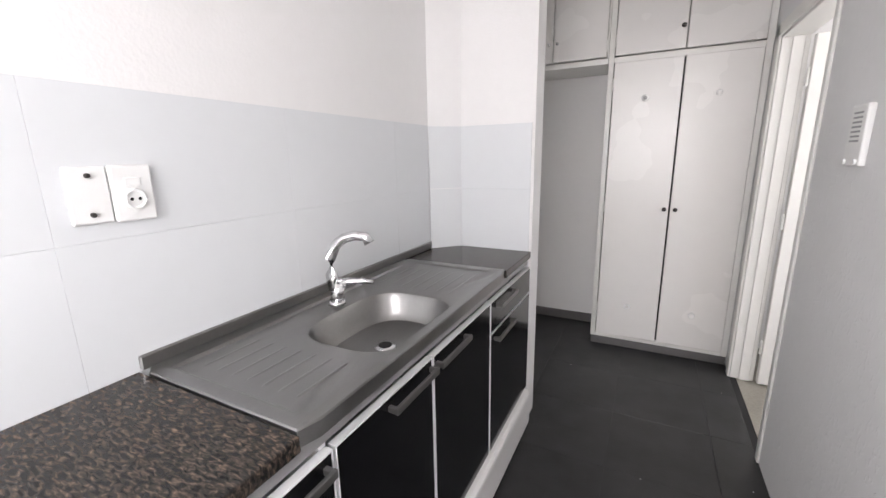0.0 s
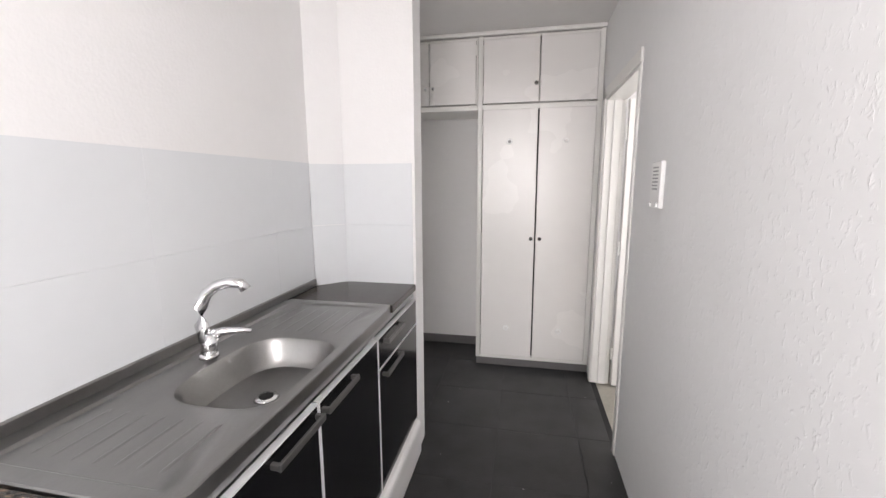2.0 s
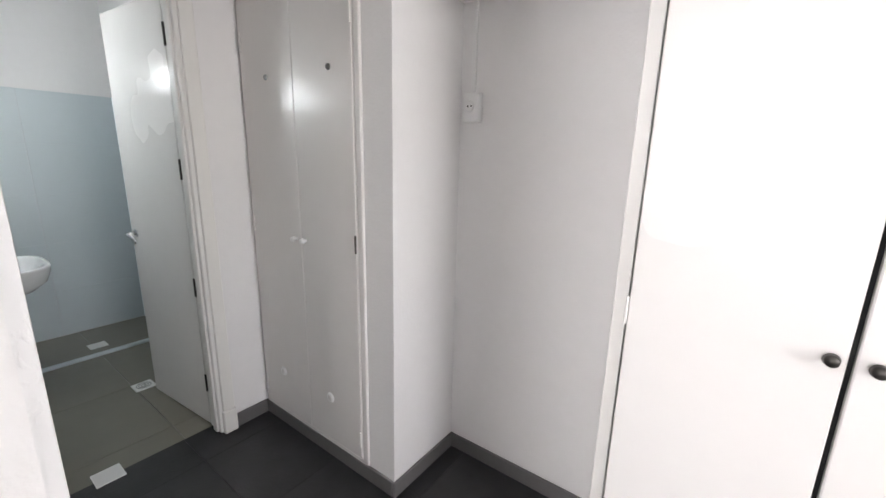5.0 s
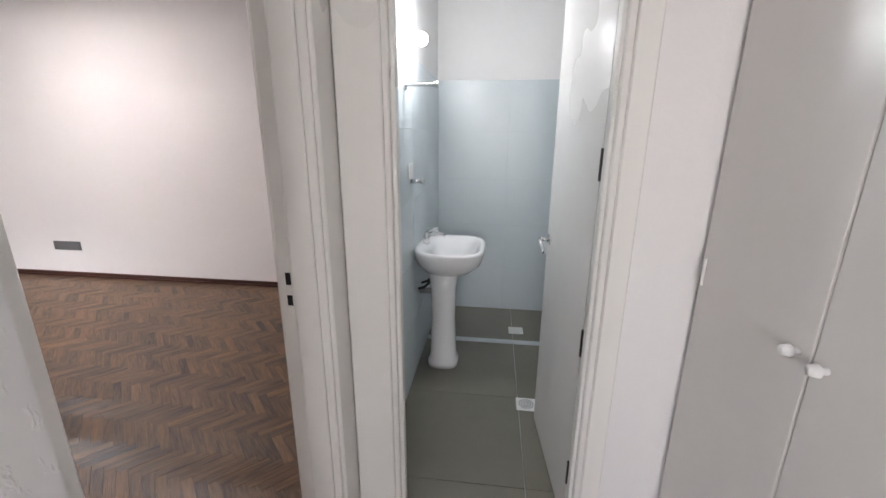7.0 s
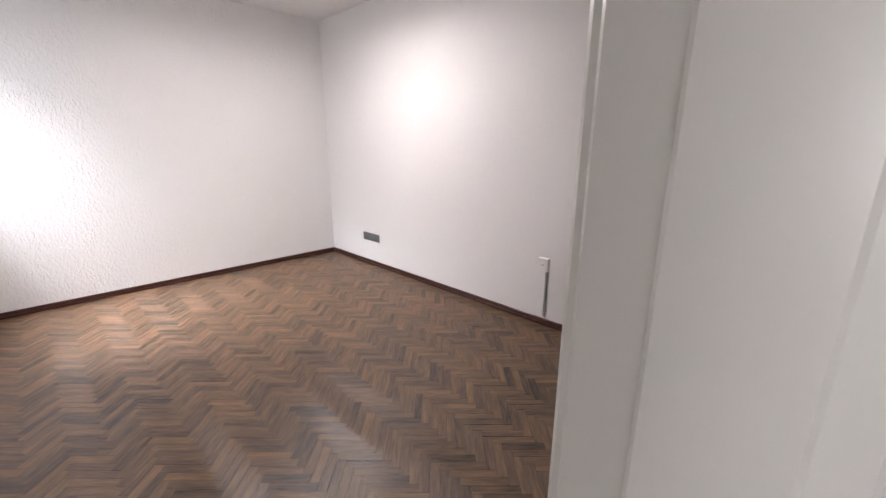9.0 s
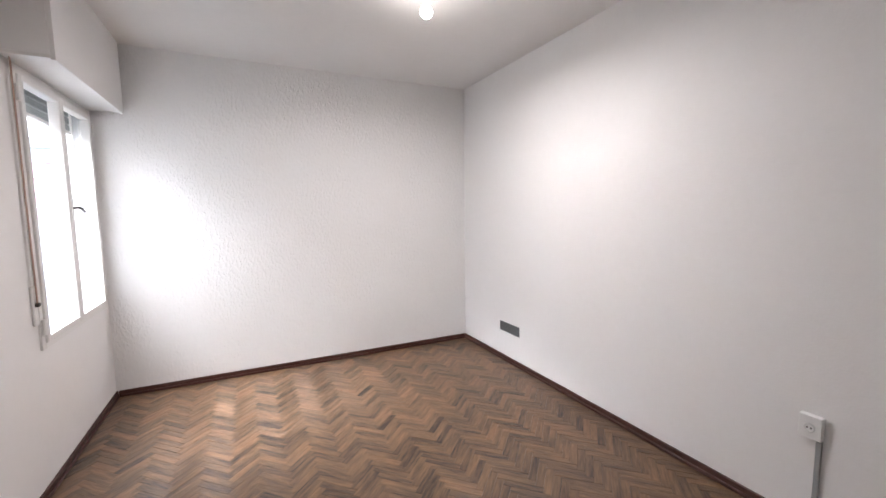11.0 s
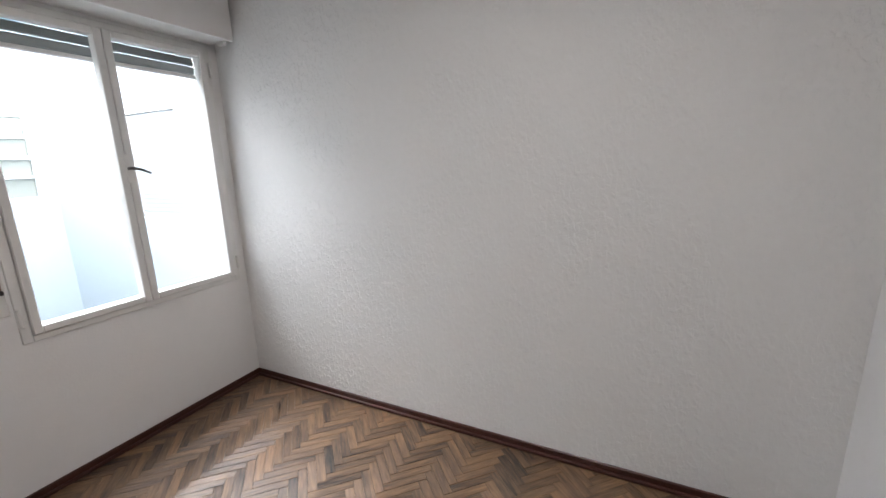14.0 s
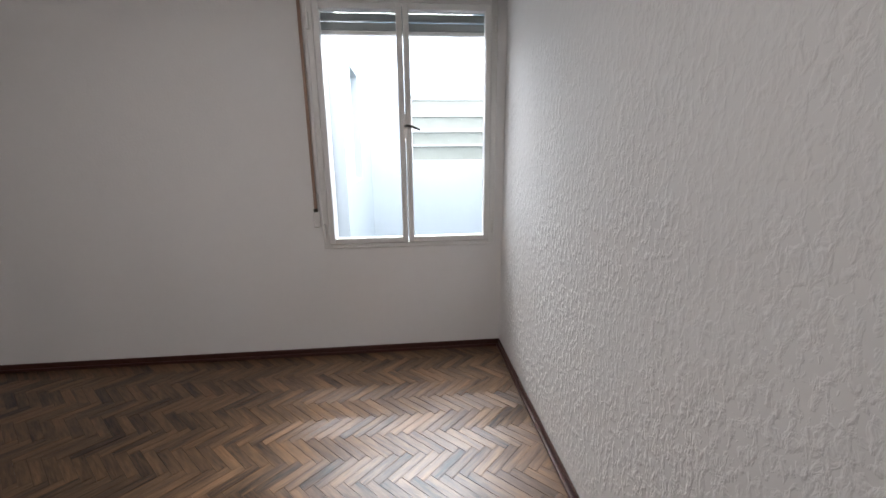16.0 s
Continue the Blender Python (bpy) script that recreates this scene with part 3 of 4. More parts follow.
part("casing", boxes(((RIGHT - 0.014, 2.945, 0), (RIGHT, 3.01, 2.04)), bevel=0.004), M_GLOSS, sd)
part("casing", boxes(((RIGHT - 0.014, 2.12, 1.97), (RIGHT, 3.01, 2.035)), bevel=0.004), M_GLOSS, sd)
part("casing", boxes(((RIGHT - 0.010, 2.125, 0), (RIGHT, 2.165, 1.97)), bevel=0.004), M_GLOSS, sd)
sdl = thing("side_door", (1.66, 2.9, 0.01), "white flush door standing open into the side room", "door")
sm = Matrix.Translation((1.652, 2.932, 0)) @ Matrix.Rotation(radians(4), 4, "Z")
part("leaf", put(boxes(((0, -0.036, 0.012), (0.75, 0, 1.955)), bevel=0.003), sm), M_GLOSS, sdl)
for zh in (0.25, 1.0, 1.75):
    bm = bmesh.new()
    cyl(bm, (1.645, 2.905, zh - 0.045), (1.645, 2.905, zh + 0.045), 0.007, n=10)
    part("hinge", bm, M_GLOSS, sdl)

# ---- kitchen ----
ZT, XF = 0.93, 0.472
base_ob = structure("kitchen_plinth", boxes(((0.002, 0.195, 0.0), (0.516, 1.966, 0.205)), bevel=0.03, seg=3), M_PAINT, "white plastered masonry plinth under the kitchen units", "plinth")


def pull(parent, y0, y1, z):
    """Flat bar pull with two stand-offs."""
    bm = boxes(((XF + 0.019, y0, z - 0.012), (XF + 0.045, y0 + 0.012, z + 0.004)), ((XF + 0.019, y1 - 0.012, z - 0.012), (XF + 0.045, y1, z + 0.004)), ((XF + 0.038, y0, z - 0.014), (XF + 0.047, y1, z + 0.006)), bevel=0.002)
    return part("handle", bm, M_PULL, parent, "flat brushed metal bar handle")


def unit(y0, y1, fronts, label):
    u = thing("kitchen_base_unit", (0.25, (y0 + y1) / 2, 0.205), label, "kitchen cabinet", "kitchen base units")
    t = 0.018
    top = 0.75 if "sink" in label else 0.862
    part("carcass", boxes(((0.004, y0, 0.206), (XF - 0.001, y0 + t, top)), ((0.004, y1 - t, 0.206), (XF - 0.001, y1, top)), ((0.004, y0 + t, 0.206), (XF - 0.001, y1 - t, 0.206 + t)), ((0.004, y0 + t, 0.225), (0.02, y1 - t, top))), M_WLAM, u, "white laminate carcass")
    for name, z0, z1, h0, h1 in fronts:
        f = part(name, boxes(((XF, y0 + 0.006, z0), (XF + 0.019, y1 - 0.006, z1)), bevel=0.0015), M_BLACK, u, "black gloss laminate front")
        part("edge_strip", boxes(((XF, y0 + 0.003, z0), (XF + 0.0195, y0 + 0.006, z1)), ((XF, y1 - 0.006, z0), (XF + 0.0195, y1 - 0.003, z1)), ((XF, y0 + 0.003, z1), (XF + 0.0195, y1 - 0.003, z1 + 0.004))), M_WLAM, f, "white edge strip")
        pull(f, h0, h1, z1 - 0.02)
    return u


unit(0.197, 0.575, [("door", 0.215, 0.85, 0.35, 0.555)], "black gloss kitchen base unit with white end panel")
unit(0.577, 0.965, [("door", 0.215, 0.85, 0.75, 0.955)], "black gloss kitchen base unit under the sink")
unit(0.967, 1.413, [("door", 0.215, 0.85, 0.977, 1.18)], "black gloss kitchen base unit under the sink")
unit(1.415, 1.962, [("drawer_front", 0.732, 0.85, 1.47, 1.68), ("door", 0.215, 0.722, 1.45, 1.66)], "black gloss kitchen base unit with a drawer and door")
end = thing("end_panel", (0.25, 0.19, 0.0), "white laminate end panel with screw caps", "panel")
pnl = part("panel", boxes(((0.002, 0.182, 0.0), (XF + 0.012, 0.1945, 0.896)), bevel=0.002), M_WLAM, end)
for z in (0.35, 0.83):
    disc(pnl, 0.455, 0.182, z, 0.006, M_GREYPL, "screw_cap")
rail = structure("trim_worktop_rail", boxes(((0.44, 0.197, 0.863), (XF + 0.004, 1.962, 0.897)), bevel=0.003), M_ALU, "grey metal strip under the worktop edge", "trim")


def slab(name, pts, label):
    bm = bmesh.new()
    loft(bm, [[(x, y, z) for x, y in pts] for z in (0.898, ZT)], True, True)
    bmesh.ops.bevel(bm, geom=list(bm.edges), offset=0.003, segments=2, affect="EDGES", profile=0.5)
    return tagged(mesh_object(name, bm, M_GRANITE), label, "worktop")


slab("granite_worktop", [(0.003, 0.176), (0.49, 0.176), (0.49, 0.503), (0.003, 0.503)], "polished brown and black granite worktop on the base units")
slab("granite_worktop", [(0.003, 1.598), (0.49, 1.598), (0.49, 1.966), (0.122, 1.966), (0.006, 1.848)], "dark granite worktop with a cut corner beside the sink")

# sink: one pressed sheet with a bowl and two ridged draining boards
sk = thing("kitchen_sink", (0.26, 1.1, 0.9), "brushed stainless steel sink with bowl and two draining boards", "sink")
SX0, SX1, SY0, SY1 = 0.012, 0.494, 0.505, 1.596
bcx, bcy = 0.31, 1.0


def rect_ring(x0, x1, y0, y1, z, ref):
    """Points of a rectangle met by rays from the bowl's centre, paired with the bowl's ring."""
    out = []
    for x, y, _ in ref:
        dx, dy = x - bcx, y - bcy
        tx = ((x1 if dx > 0 else x0) - bcx) / dx if abs(dx) > 1e-9 else 9e9
        ty = ((y1 if dy > 0 else y0) - bcy) / dy if abs(dy) > 1e-9 else 9e9
        s = min(tx, ty)
        out.append((bcx + dx * s, bcy + dy * s, z))
    return out


rim = rounded(bcx, bcy, 0.16, 0.21, 3.4, ZT - 0.003, 96)
zt = ZT + 0.006
bm = bmesh.new()
loft(bm, [rect_ring(SX0, SX1, SY0, SY1, 0.9, rim), rect_ring(SX0, SX1, SY0, SY1, zt - 0.003, rim), rect_ring(SX0 + 0.003, SX1 - 0.003, SY0 + 0.003, SY1 - 0.003, zt, rim),
          rect_ring(SX0 + 0.045, SX1 - 0.028, SY0 + 0.035, SY1 - 0.035, zt, rim), rect_ring(SX0 + 0.052, SX1 - 0.034, SY0 + 0.043, SY1 - 0.043, ZT - 0.001, rim),
          rounded(bcx, bcy, 0.17, 0.22, 3.4, ZT - 0.001, 96), rounded(bcx, bcy, 0.158, 0.208, 3.4, ZT - 0.006, 96), rounded(bcx, bcy, 0.151, 0.2, 3.4, ZT - 0.02, 96),
          rounded(bcx, bcy, 0.142, 0.19, 3.2, ZT - 0.07, 96), rounded(bcx, bcy, 0.127, 0.175, 3.0, ZT - 0.09, 96), rounded(bcx, bcy, 0.095, 0.14, 2.6, ZT - 0.097, 96), rounded(bcx, bcy, 0.03, 0.03, 2, ZT - 0.10, 96)], False, True)
basin = part("basin_sheet", bm, M_STEEL, sk, smooth=True)
basin.data.set_sharp_from_angle(angle=radians(35))
for y0, y1 in ((0.56, 0.755), (1.235, 1.52)):
    for k in range(7):
        x = 0.11 + k * 0.048
        bm = tube(bmesh.new(), [(x, y0, ZT - 0.008), (x, y0 + 0.03, ZT - 0.0071), (x, y1 - 0.03, ZT - 0.0071), (x, y1, ZT - 0.008)], [0.004, 0.008, 0.008, 0.004], 12)
        part("drain_ridge", bm, M_STEEL, sk, smooth=True)
bm = bmesh.new()
cyl(bm, (bcx, bcy, ZT - 0.1005), (bcx, bcy, ZT - 0.095), 0.036, 0.03, 24)
so = part("strainer", bm, M_CHROME, sk, "chrome sink strainer", True)
# black disc paints the shade in the outlet
bm = bmesh.new()
cyl(bm, (bcx, bcy, ZT - 0.0945), (bcx, bcy, ZT - 0.0935), 0.02, n=20)
part("hole", bm, M_HOLE_SHADE, so)
part("upstand", boxes(((0.002, 0.505, ZT + 0.002), (0.014, 1.845, ZT + 0.036)), bevel=0.003), M_STEEL, sk, "steel upstand against the wall")

# mixer tap
tap = thing("sink_tap", (0.13, 1.005, ZT + 0.006), "chrome single-lever mixer tap with a high curved spout", "tap")
bm = bmesh.new()
cyl(bm, (0.13, 1.005, zt), (0.13, 1.005, zt + 0.012), 0.027, 0.024, 20)
cyl(bm, (0.13, 1.005, zt + 0.012), (0.14, 1.010, zt + 0.07), 0.022, 0.02, 20)
part("tap_body", bm, M_CHROME, tap, smooth=True)
bm = bmesh.new()
arc = [(0.128, 1.003, zt + 0.05), (0.118, 1.001, zt + 0.10), (0.12, 1.003, zt + 0.15), (0.137, 1.009, zt + 0.19), (0.165, 1.017, zt + 0.212), (0.2, 1.025, zt + 0.222), (0.235, 1.033, zt + 0.218), (0.246, 1.035, zt + 0.20)]
tube(bm, arc, [0.019, 0.018, 0.017, 0.016, 0.0155, 0.015, 0.0155, 0.016], 14)
part("spout", bm, M_CHROME, tap, smooth=True)
bm = bmesh.new()
tube(bm, [(0.14, 1.010, zt + 0.066), (0.17, 1.020, zt + 0.076), (0.215, 1.035, zt + 0.078), (0.245, 1.045, zt + 0.074)], [0.018, 0.012, 0.008, 0.006], 12)
part("lever", bm, M_CHROME, tap, smooth=True)


def socket_face(parent, x, y, z, d, r=0.021):
    bm = bmesh.new()
    v = Vector(d)
    p = Vector((x, y, z))
    cyl(bm, p, p + v * 0.004, r, n=24)
    f = part("socket_face", bm, M_PLAST, parent, "round recessed socket")
    side = Vector((-v.y, v.x, 0))
    bm = bmesh.new()
    ring = [p + v * 0.004 + (side * math.cos(k * math.pi / 12) + Vector((0, 0, 1)) * math.sin(k * math.pi / 12)) * r for k in range(25)]
    tube(bm, ring, 0.0035, 8)
    part("collar", bm, M_PLAST, f, smooth=True)
    # black discs paint the shade of the pin openings
    for s in (-0.4, 0.4):
        bm = bmesh.new()
        q = p + side * (r * s) + v * 0.0035
        cyl(bm, q, q + v * 0.0015, 0.0035, n=10)
        part("hole", bm, M_HOLE_SHADE, f)
    return f


pl = thing("blank_plate", (0.007, 0.476, 1.32), "square white blank wall plate with two screws", "wall plate")
pp = part("plate", boxes(((0.006, 0.442, 1.265), (0.014, 0.511, 1.376)), bevel=0.003), M_PLAST, pl)
for y, z in ((0.476, 1.283), (0.478, 1.359)):
    disc(pp, 0.014, y, z, 0.0052, M_DARKM, "screw", (1, 0, 0))
pl = thing("wall_socket", (0.007, 0.551, 1.32), "white wall socket with a switch above it", "socket")
pp = part("plate", boxes(((0.006, 0.513, 1.263), (0.018, 0.590, 1.378)), bevel=0.004, seg=2), M_PLAST, pl)
part("switch", boxes(((0.018, 0.536, 1.334), (0.0205, 0.566, 1.352)), bevel=0.002), M_PLAST, pl)
socket_face(pl, 0.018, 0.551, 1.308, (1, 0, 0), 0.019)
pl = thing("niche_socket", (-0.01, 3.487, 1.57), "white surface-mounted socket with cable duct in the niche", "socket")
pp = part("plate", boxes(((-0.052, 3.452, 1.515), (0.018, 3.4885, 1.625)), bevel=0.005, seg=2), M_PLAST, pl)
socket_face(pl, -0.017, 3.452, 1.575, (0, -1, 0), 0.018)
part("cable_duct", boxes(((-0.03, 3.474, 1.627), (-0.012, 3.4885, 1.953)), bevel=0.003), M_PLAST, pl)
ic = thing("door_intercom", (1.515, 1.752, 1.43), "white plastic door intercom with speaker slots on the wall", "intercom")
ib = part("casing", boxes(((1.506, 1.696, 1.335), (1.5245, 1.808, 1.512)), bevel=0.005, seg=2), M_PLAST, ic)
# grey strips on the casing paint the shade in the speaker slots
for k in range(7):
    part("slot", boxes(((1.5052, 1.722, 1.405 + k * 0.0135), (1.5065, 1.785, 1.4105 + k * 0.0135))), M_GREYPL, ib)
for y in (1.714, 1.79):
    bm = bmesh.new()
    cyl(bm, (1.506, y, 1.348), (1.500, y, 1.348), 0.008, n=12)
    part("button", bm, M_PLAST, ib)

# kitchen window behind, plain
kw = thing("kitchen_window", (0.8, -1.04, 1.05), "white framed kitchen window", "window")
part("frame", boxes(((0.3, -1.09, 1.05), (0.35, -1.03, 2.2)), ((1.25, -1.09, 1.05), (1.3, -1.03, 2.2)), ((0.35, -1.09, 1.05), (1.25, -1.03, 1.1)), ((0.35, -1.09, 2.15), (1.25, -1.03, 2.2)), bevel=0.003), M_FRAME, kw)

# ---- bathroom ----
sink = thing("pedestal_basin", (-2.2, 2.28, 0), "white porcelain pedestal wash basin with chrome tap", "wash basin")
bx, by, zr = -2.2, 2.30, 0.765
bm = bmesh.new()


def rb(hx, hy, z, oy=0.0, p=3.2):
    return rounded(bx, by + oy, hx, hy, p, z, 48)


loft(bm, [rb(0.10, 0.09, zr - 0.165, -0.02, 2.4), rb(0.16, 0.14, zr - 0.14, -0.01, 2.6), rb(0.21, 0.18, zr - 0.09), rb(0.232, 0.195, zr - 0.045), rb(0.24, 0.2, zr - 0.012), rb(0.237, 0.197, zr), rb(0.222, 0.182, zr + 0.001),
          rb(0.205, 0.145, zr - 0.004, 0.025), rb(0.19, 0.13, zr - 0.03, 0.025, 2.8), rb(0.15, 0.10, zr - 0.1, 0.02, 2.4), rb(0.05, 0.04, zr - 0.125, 0.01, 2)], True, True)
part("basin", bm, M_PORC, sink, smooth=True)
bm = bmesh.new()
loft(bm, [rounded(bx, 2.26, a, b, 2.8, z, 32) for a, b, z in ((0.10, 0.095, 0.0), (0.10, 0.095, 0.03), (0.082, 0.08, 0.06), (0.072, 0.072, 0.3), (0.078, 0.076, 0.5), (0.10, 0.09, zr - 0.15))], True, True)
part("pedestal", bm, M_PORC, sink, smooth=True)
bm = bmesh.new()
cyl(bm, (bx, 2.155, zr), (bx, 2.16, zr + 0.07), 0.02, 0.018)
tube(bm, [(bx, 2.16, zr + 0.055), (bx, 2.2, zr + 0.065), (bx, 2.25, zr + 0.06), (bx, 2.265, zr + 0.05)], [0.013, 0.012, 0.011, 0.011])
tube(bm, [(bx, 2.16, zr + 0.068), (bx + 0.01, 2.19, zr + 0.088), (bx + 0.01, 2.225, zr + 0.098)], [0.014, 0.009, 0.006])
part("tap", bm, M_CHROME, sink, "chrome basin tap", True)
for k, x in enumerate((-0.05, 0.05)):
    bm = bmesh.new()
    tube(bm, [(bx + x, 2.115, 0.5), (bx + x, 2.15, 0.51), (bx + x * 0.9, 2.19, 0.55), (bx + x * 0.7, 2.2, 0.62)], 0.008)
    part("water_hose", bm, M_RUBBER, sink, "dark flexible hose", True)
bm = bmesh.new()
cyl(bm, (bx, 2.115, 0.47), (bx, 2.2, 0.47), 0.018)
part("waste_pipe", bm, M_GREYPL, sink, "grey waste pipe", True)
wl = thing("wall_lamp", (-1.95, 2.12, 1.80), "small lit globe lamp on the bathroom wall", "wall lamp")
bm = bmesh.new()
cyl(bm, (-1.95, 2.1025, 1.80), (-1.95, 2.125, 1.80), 0.04, 0.035, 20)
cyl(bm, (-1.95, 2.125, 1.80), (-1.95, 2.15, 1.80), 0.02, n=16)
part("holder", bm, M_PLAST, wl)
bm = bmesh.new()
bmesh.ops.create_uvsphere(bm, u_segments=20, v_segments=12, radius=0.03, matrix=pose(-1.95, 2.18, 1.80))
part("bulb", bm, M_BULB2, wl, "lit white bulb", True)
tb = thing("towel_hook", (-1.9, 2.11, 1.6), "short chrome towel hook on the bathroom wall", "hook")
bm = bmesh.new()
cyl(bm, (-1.9, 2.1085, 1.6), (-1.9, 2.116, 1.6), 0.024, n=20)
cyl(bm, (-1.9, 2.116, 1.6), (-1.9, 2.25, 1.6), 0.009, n=12)
cyl(bm, (-1.9, 2.25, 1.6), (-1.9, 2.264, 1.6), 0.014, n=14)
part("arm", bm, M_CHROME, tb, smooth=False)
sh = thing("soap_holder", (-1.95, 2.12, 1.15), "chrome soap holder bracket with a glass plate", "soap holder")
bm = bmesh.new()
cyl(bm, (-1.98, 2.113, 1.15), (-1.98, 2.17, 1.15), 0.011)
cyl(bm, (-1.98, 2.17, 1.15), (-1.98, 2.18, 1.15), 0.016)
part("bracket", bm, M_CHROME, sh, smooth=True)
part("back_plate", boxes(((-2.03, 2.112, 1.16), (-1.93, 2.118, 1.24)), bevel=0.003), M_PLAST, sh)


def drain(x, y, rings, label):
    d = thing("floor_drain", (x, y, 0.0), label, "floor drain")
    part("plate", boxes(((x - 0.052, y - 0.052, -0.003), (x + 0.052, y + 0.052, 0.003)), bevel=0.002), M_PLAST, d)
    # grey rings laid on the plate paint the shade in its slots
    for r in rings:
        bm = bmesh.new()
        tube(bm, [(x + r * math.cos(a * math.pi / 12), y + r * math.sin(a * math.pi / 12), 0.0025) for a in range(24)] + [(x + r, y, 0.0025)], 0.003, 6)
        part("ring_slot", bm, M_GREYPL, d)


drain(-1.825, 2.75, (0.012, 0.024, 0.036), "white plastic floor drain with ring slots")
drain(-2.675, 2.735, (), "plain white floor drain cover")
drain(-1.135, 2.405, (), "plain white cover plate in the tiled floor")
structure("trim_shower_edge", boxes(((-2.492, MID1 + 0.01, -0.004), (-2.47, 3.15, 0.022)), bevel=0.004), M_BTILE, "pale edging strip of the shower floor", "trim")

# ---- bedroom ----
win = thing("bedroom_window", (EAST, -1.84, 0.72), "white painted two-leaf casement window with clear glass", "window")
FX0, FX1 = EAST - 0.012, EAST + 0.05
y0, y1, z0, z1 = -2.375, -1.31, 0.72, 2.13
part("window_frame", boxes(((FX0, y0, z0), (FX1, y0 + 0.035, z1)), ((FX0, y1 - 0.035, z0), (FX1, y1, z1)), ((FX0, y0 + 0.035, z0), (FX1, y1 - 0.035, z0 + 0.03)), ((FX0, y0 + 0.035, z1 - 0.03), (FX1, y1 - 0.035, z1)), bevel=0.003), M_FRAME, win)
ym = -1.832
for a, b in ((y0 + 0.037, ym - 0.002), (ym + 0.002, y1 - 0.037)):
    s = 0.034
    sf = part("sash", boxes(((FX0 - 0.012, a, z0 + 0.032), (FX1 - 0.02, a + s, z1 - 0.032)), ((FX0 - 0.012, b - s, z0 + 0.032), (FX1 - 0.02, b, z1 - 0.032)), ((FX0 - 0.012, a + s, z0 + 0.032), (FX1 - 0.02, b - s, z0 + 0.066)), ((FX0 - 0.012, a + s, z1 - 0.066), (FX1 - 0.02, b - s, z1 - 0.032)), bevel=0.004), M_FRAME, win)
    pn = part("pane", boxes(((FX0 + 0.008, a + s - 0.005, z0 + 0.062), (FX0 + 0.012, b - s + 0.005, z1 - 0.062))), M_GLASS, sf, "clear glass pane")
    pn.visible_shadow = False
hb = part("espagnolette", boxes(((FX0 - 0.02, ym - 0.012, 1.38), (FX0 - 0.0125, ym + 0.012, 1.52)), bevel=0.002), M_FRAME, win)
bm = bmesh.new()
tube(bm, [(FX0 - 0.02, ym, 1.45), (FX0 - 0.045, ym - 0.005, 1.452), (FX0 - 0.05, ym - 0.04, 1.445), (FX0 - 0.05, ym - 0.085, 1.425)], [0.008, 0.008, 0.007, 0.006])
part("handle", bm, M_DARKM, hb, "dark metal window handle", True)
for yy, zz in ((y0 + 0.012, 0.84), (y0 + 0.012, 2.0), (y1 - 0.008, 0.84), (y1 - 0.008, 2.0)):
    bm = bmesh.new()
    cyl(bm, (FX0 - 0.01, yy, zz - 0.04), (FX0 - 0.01, yy, zz + 0.04), 0.009, n=10)
    part("hinge", bm, M_FRAME, win)
part("sill", boxes(((FX1, y0, 0.722), (0.05, y1, 0.735)), bevel=0.003), M_COURT, win)
rs = thing("roller_shutter", (-0.06, -1.84, 2.0), "grey roller shutter drawn up behind the window", "roller shutter")
for k in range(3):
    part("slat", boxes(((-0.085, y0 + 0.03, 1.985 + k * 0.048), (-0.07, y1 - 0.03, 2.030 + k * 0.048)), bevel=0.005), M_SHUT, rs)
part("end_rail", boxes(((-0.09, y0 + 0.03, 1.962), (-0.065, y1 - 0.03, 1.983)), bevel=0.003), M_FRAME, rs)
for yy in (y0 + 0.005, y1 - 0.025):
    part("guide", boxes(((-0.095, yy, 0.736), (-0.06, yy + 0.02, 2.13)), bevel=0.002), M_FRAME, rs)
bx_ = thing("shutter_box", (-0.28, -1.8, 2.14), "white painted roller shutter box above the window", "shutter box")
part("front_board", boxes(((-0.385, -2.40, 2.142), (-0.365, -1.22, TOP)), bevel=0.002), M_PAINT, bx_)
part("underside", boxes(((-0.365, -2.40, 2.15), (EAST, -1.22, 2.165))), M_FRAME, bx_)
part("side_board", boxes(((-0.365, -1.24, 2.165), (EAST, -1.22, TOP)), bevel=0.002), M_PAINT, bx_)
part("side_board", boxes(((-0.365, -2.40, 2.165), (EAST, -2.38, TOP)), bevel=0.002), M_PAINT, bx_)
part("latch", boxes(((-0.33, -2.396, 2.128), (-0.27, -2.375, 2.15)), bevel=0.003), M_FRAME, bx_)
stp = thing("shutter_strap", (EAST, -1.275, 0.95), "woven beige pull strap with wall winder", "strap")
part("strap", boxes(((EAST - 0.022, -1.287, 0.97), (EAST - 0.020, -1.269, 2.15)), bevel=0.0005), M_STRAP, stp)
part("winder_plate", boxes(((EAST - 0.014, -1.298, 0.86), (EAST, -1.258, 1.06)), bevel=0.004), M_FRAME, stp)
part("clip", boxes(((EAST - 0.03, -1.29, 0.955), (EAST - 0.012, -1.266, 0.975)), bevel=0.003), M_DARKM, stp)

for yc in (-1.60, 1.20):
    v = thing("wall_vent", (WEST + 0.003, yc, 0.315), "flat grey metal ventilation grille low on the wall", "vent", "bedroom wall vents")
    fr = part("frame", boxes(((WEST, yc - 0.15, 0.272), (WEST + 0.006, yc + 0.15, 0.36)), bevel=0.002), M_VENT, v)
    for k in range(5):
        part("slat", boxes(((WEST + 0.006, yc - 0.14, 0.281 + k * 0.015), (WEST + 0.009, yc + 0.14, 0.289 + k * 0.015)), bevel=0.001), M_VENT, v)
s2 = thing("bedroom_socket", (WEST + 0.01, 0.6, 0.47), "white surface socket on a duct rising from the skirting", "socket")
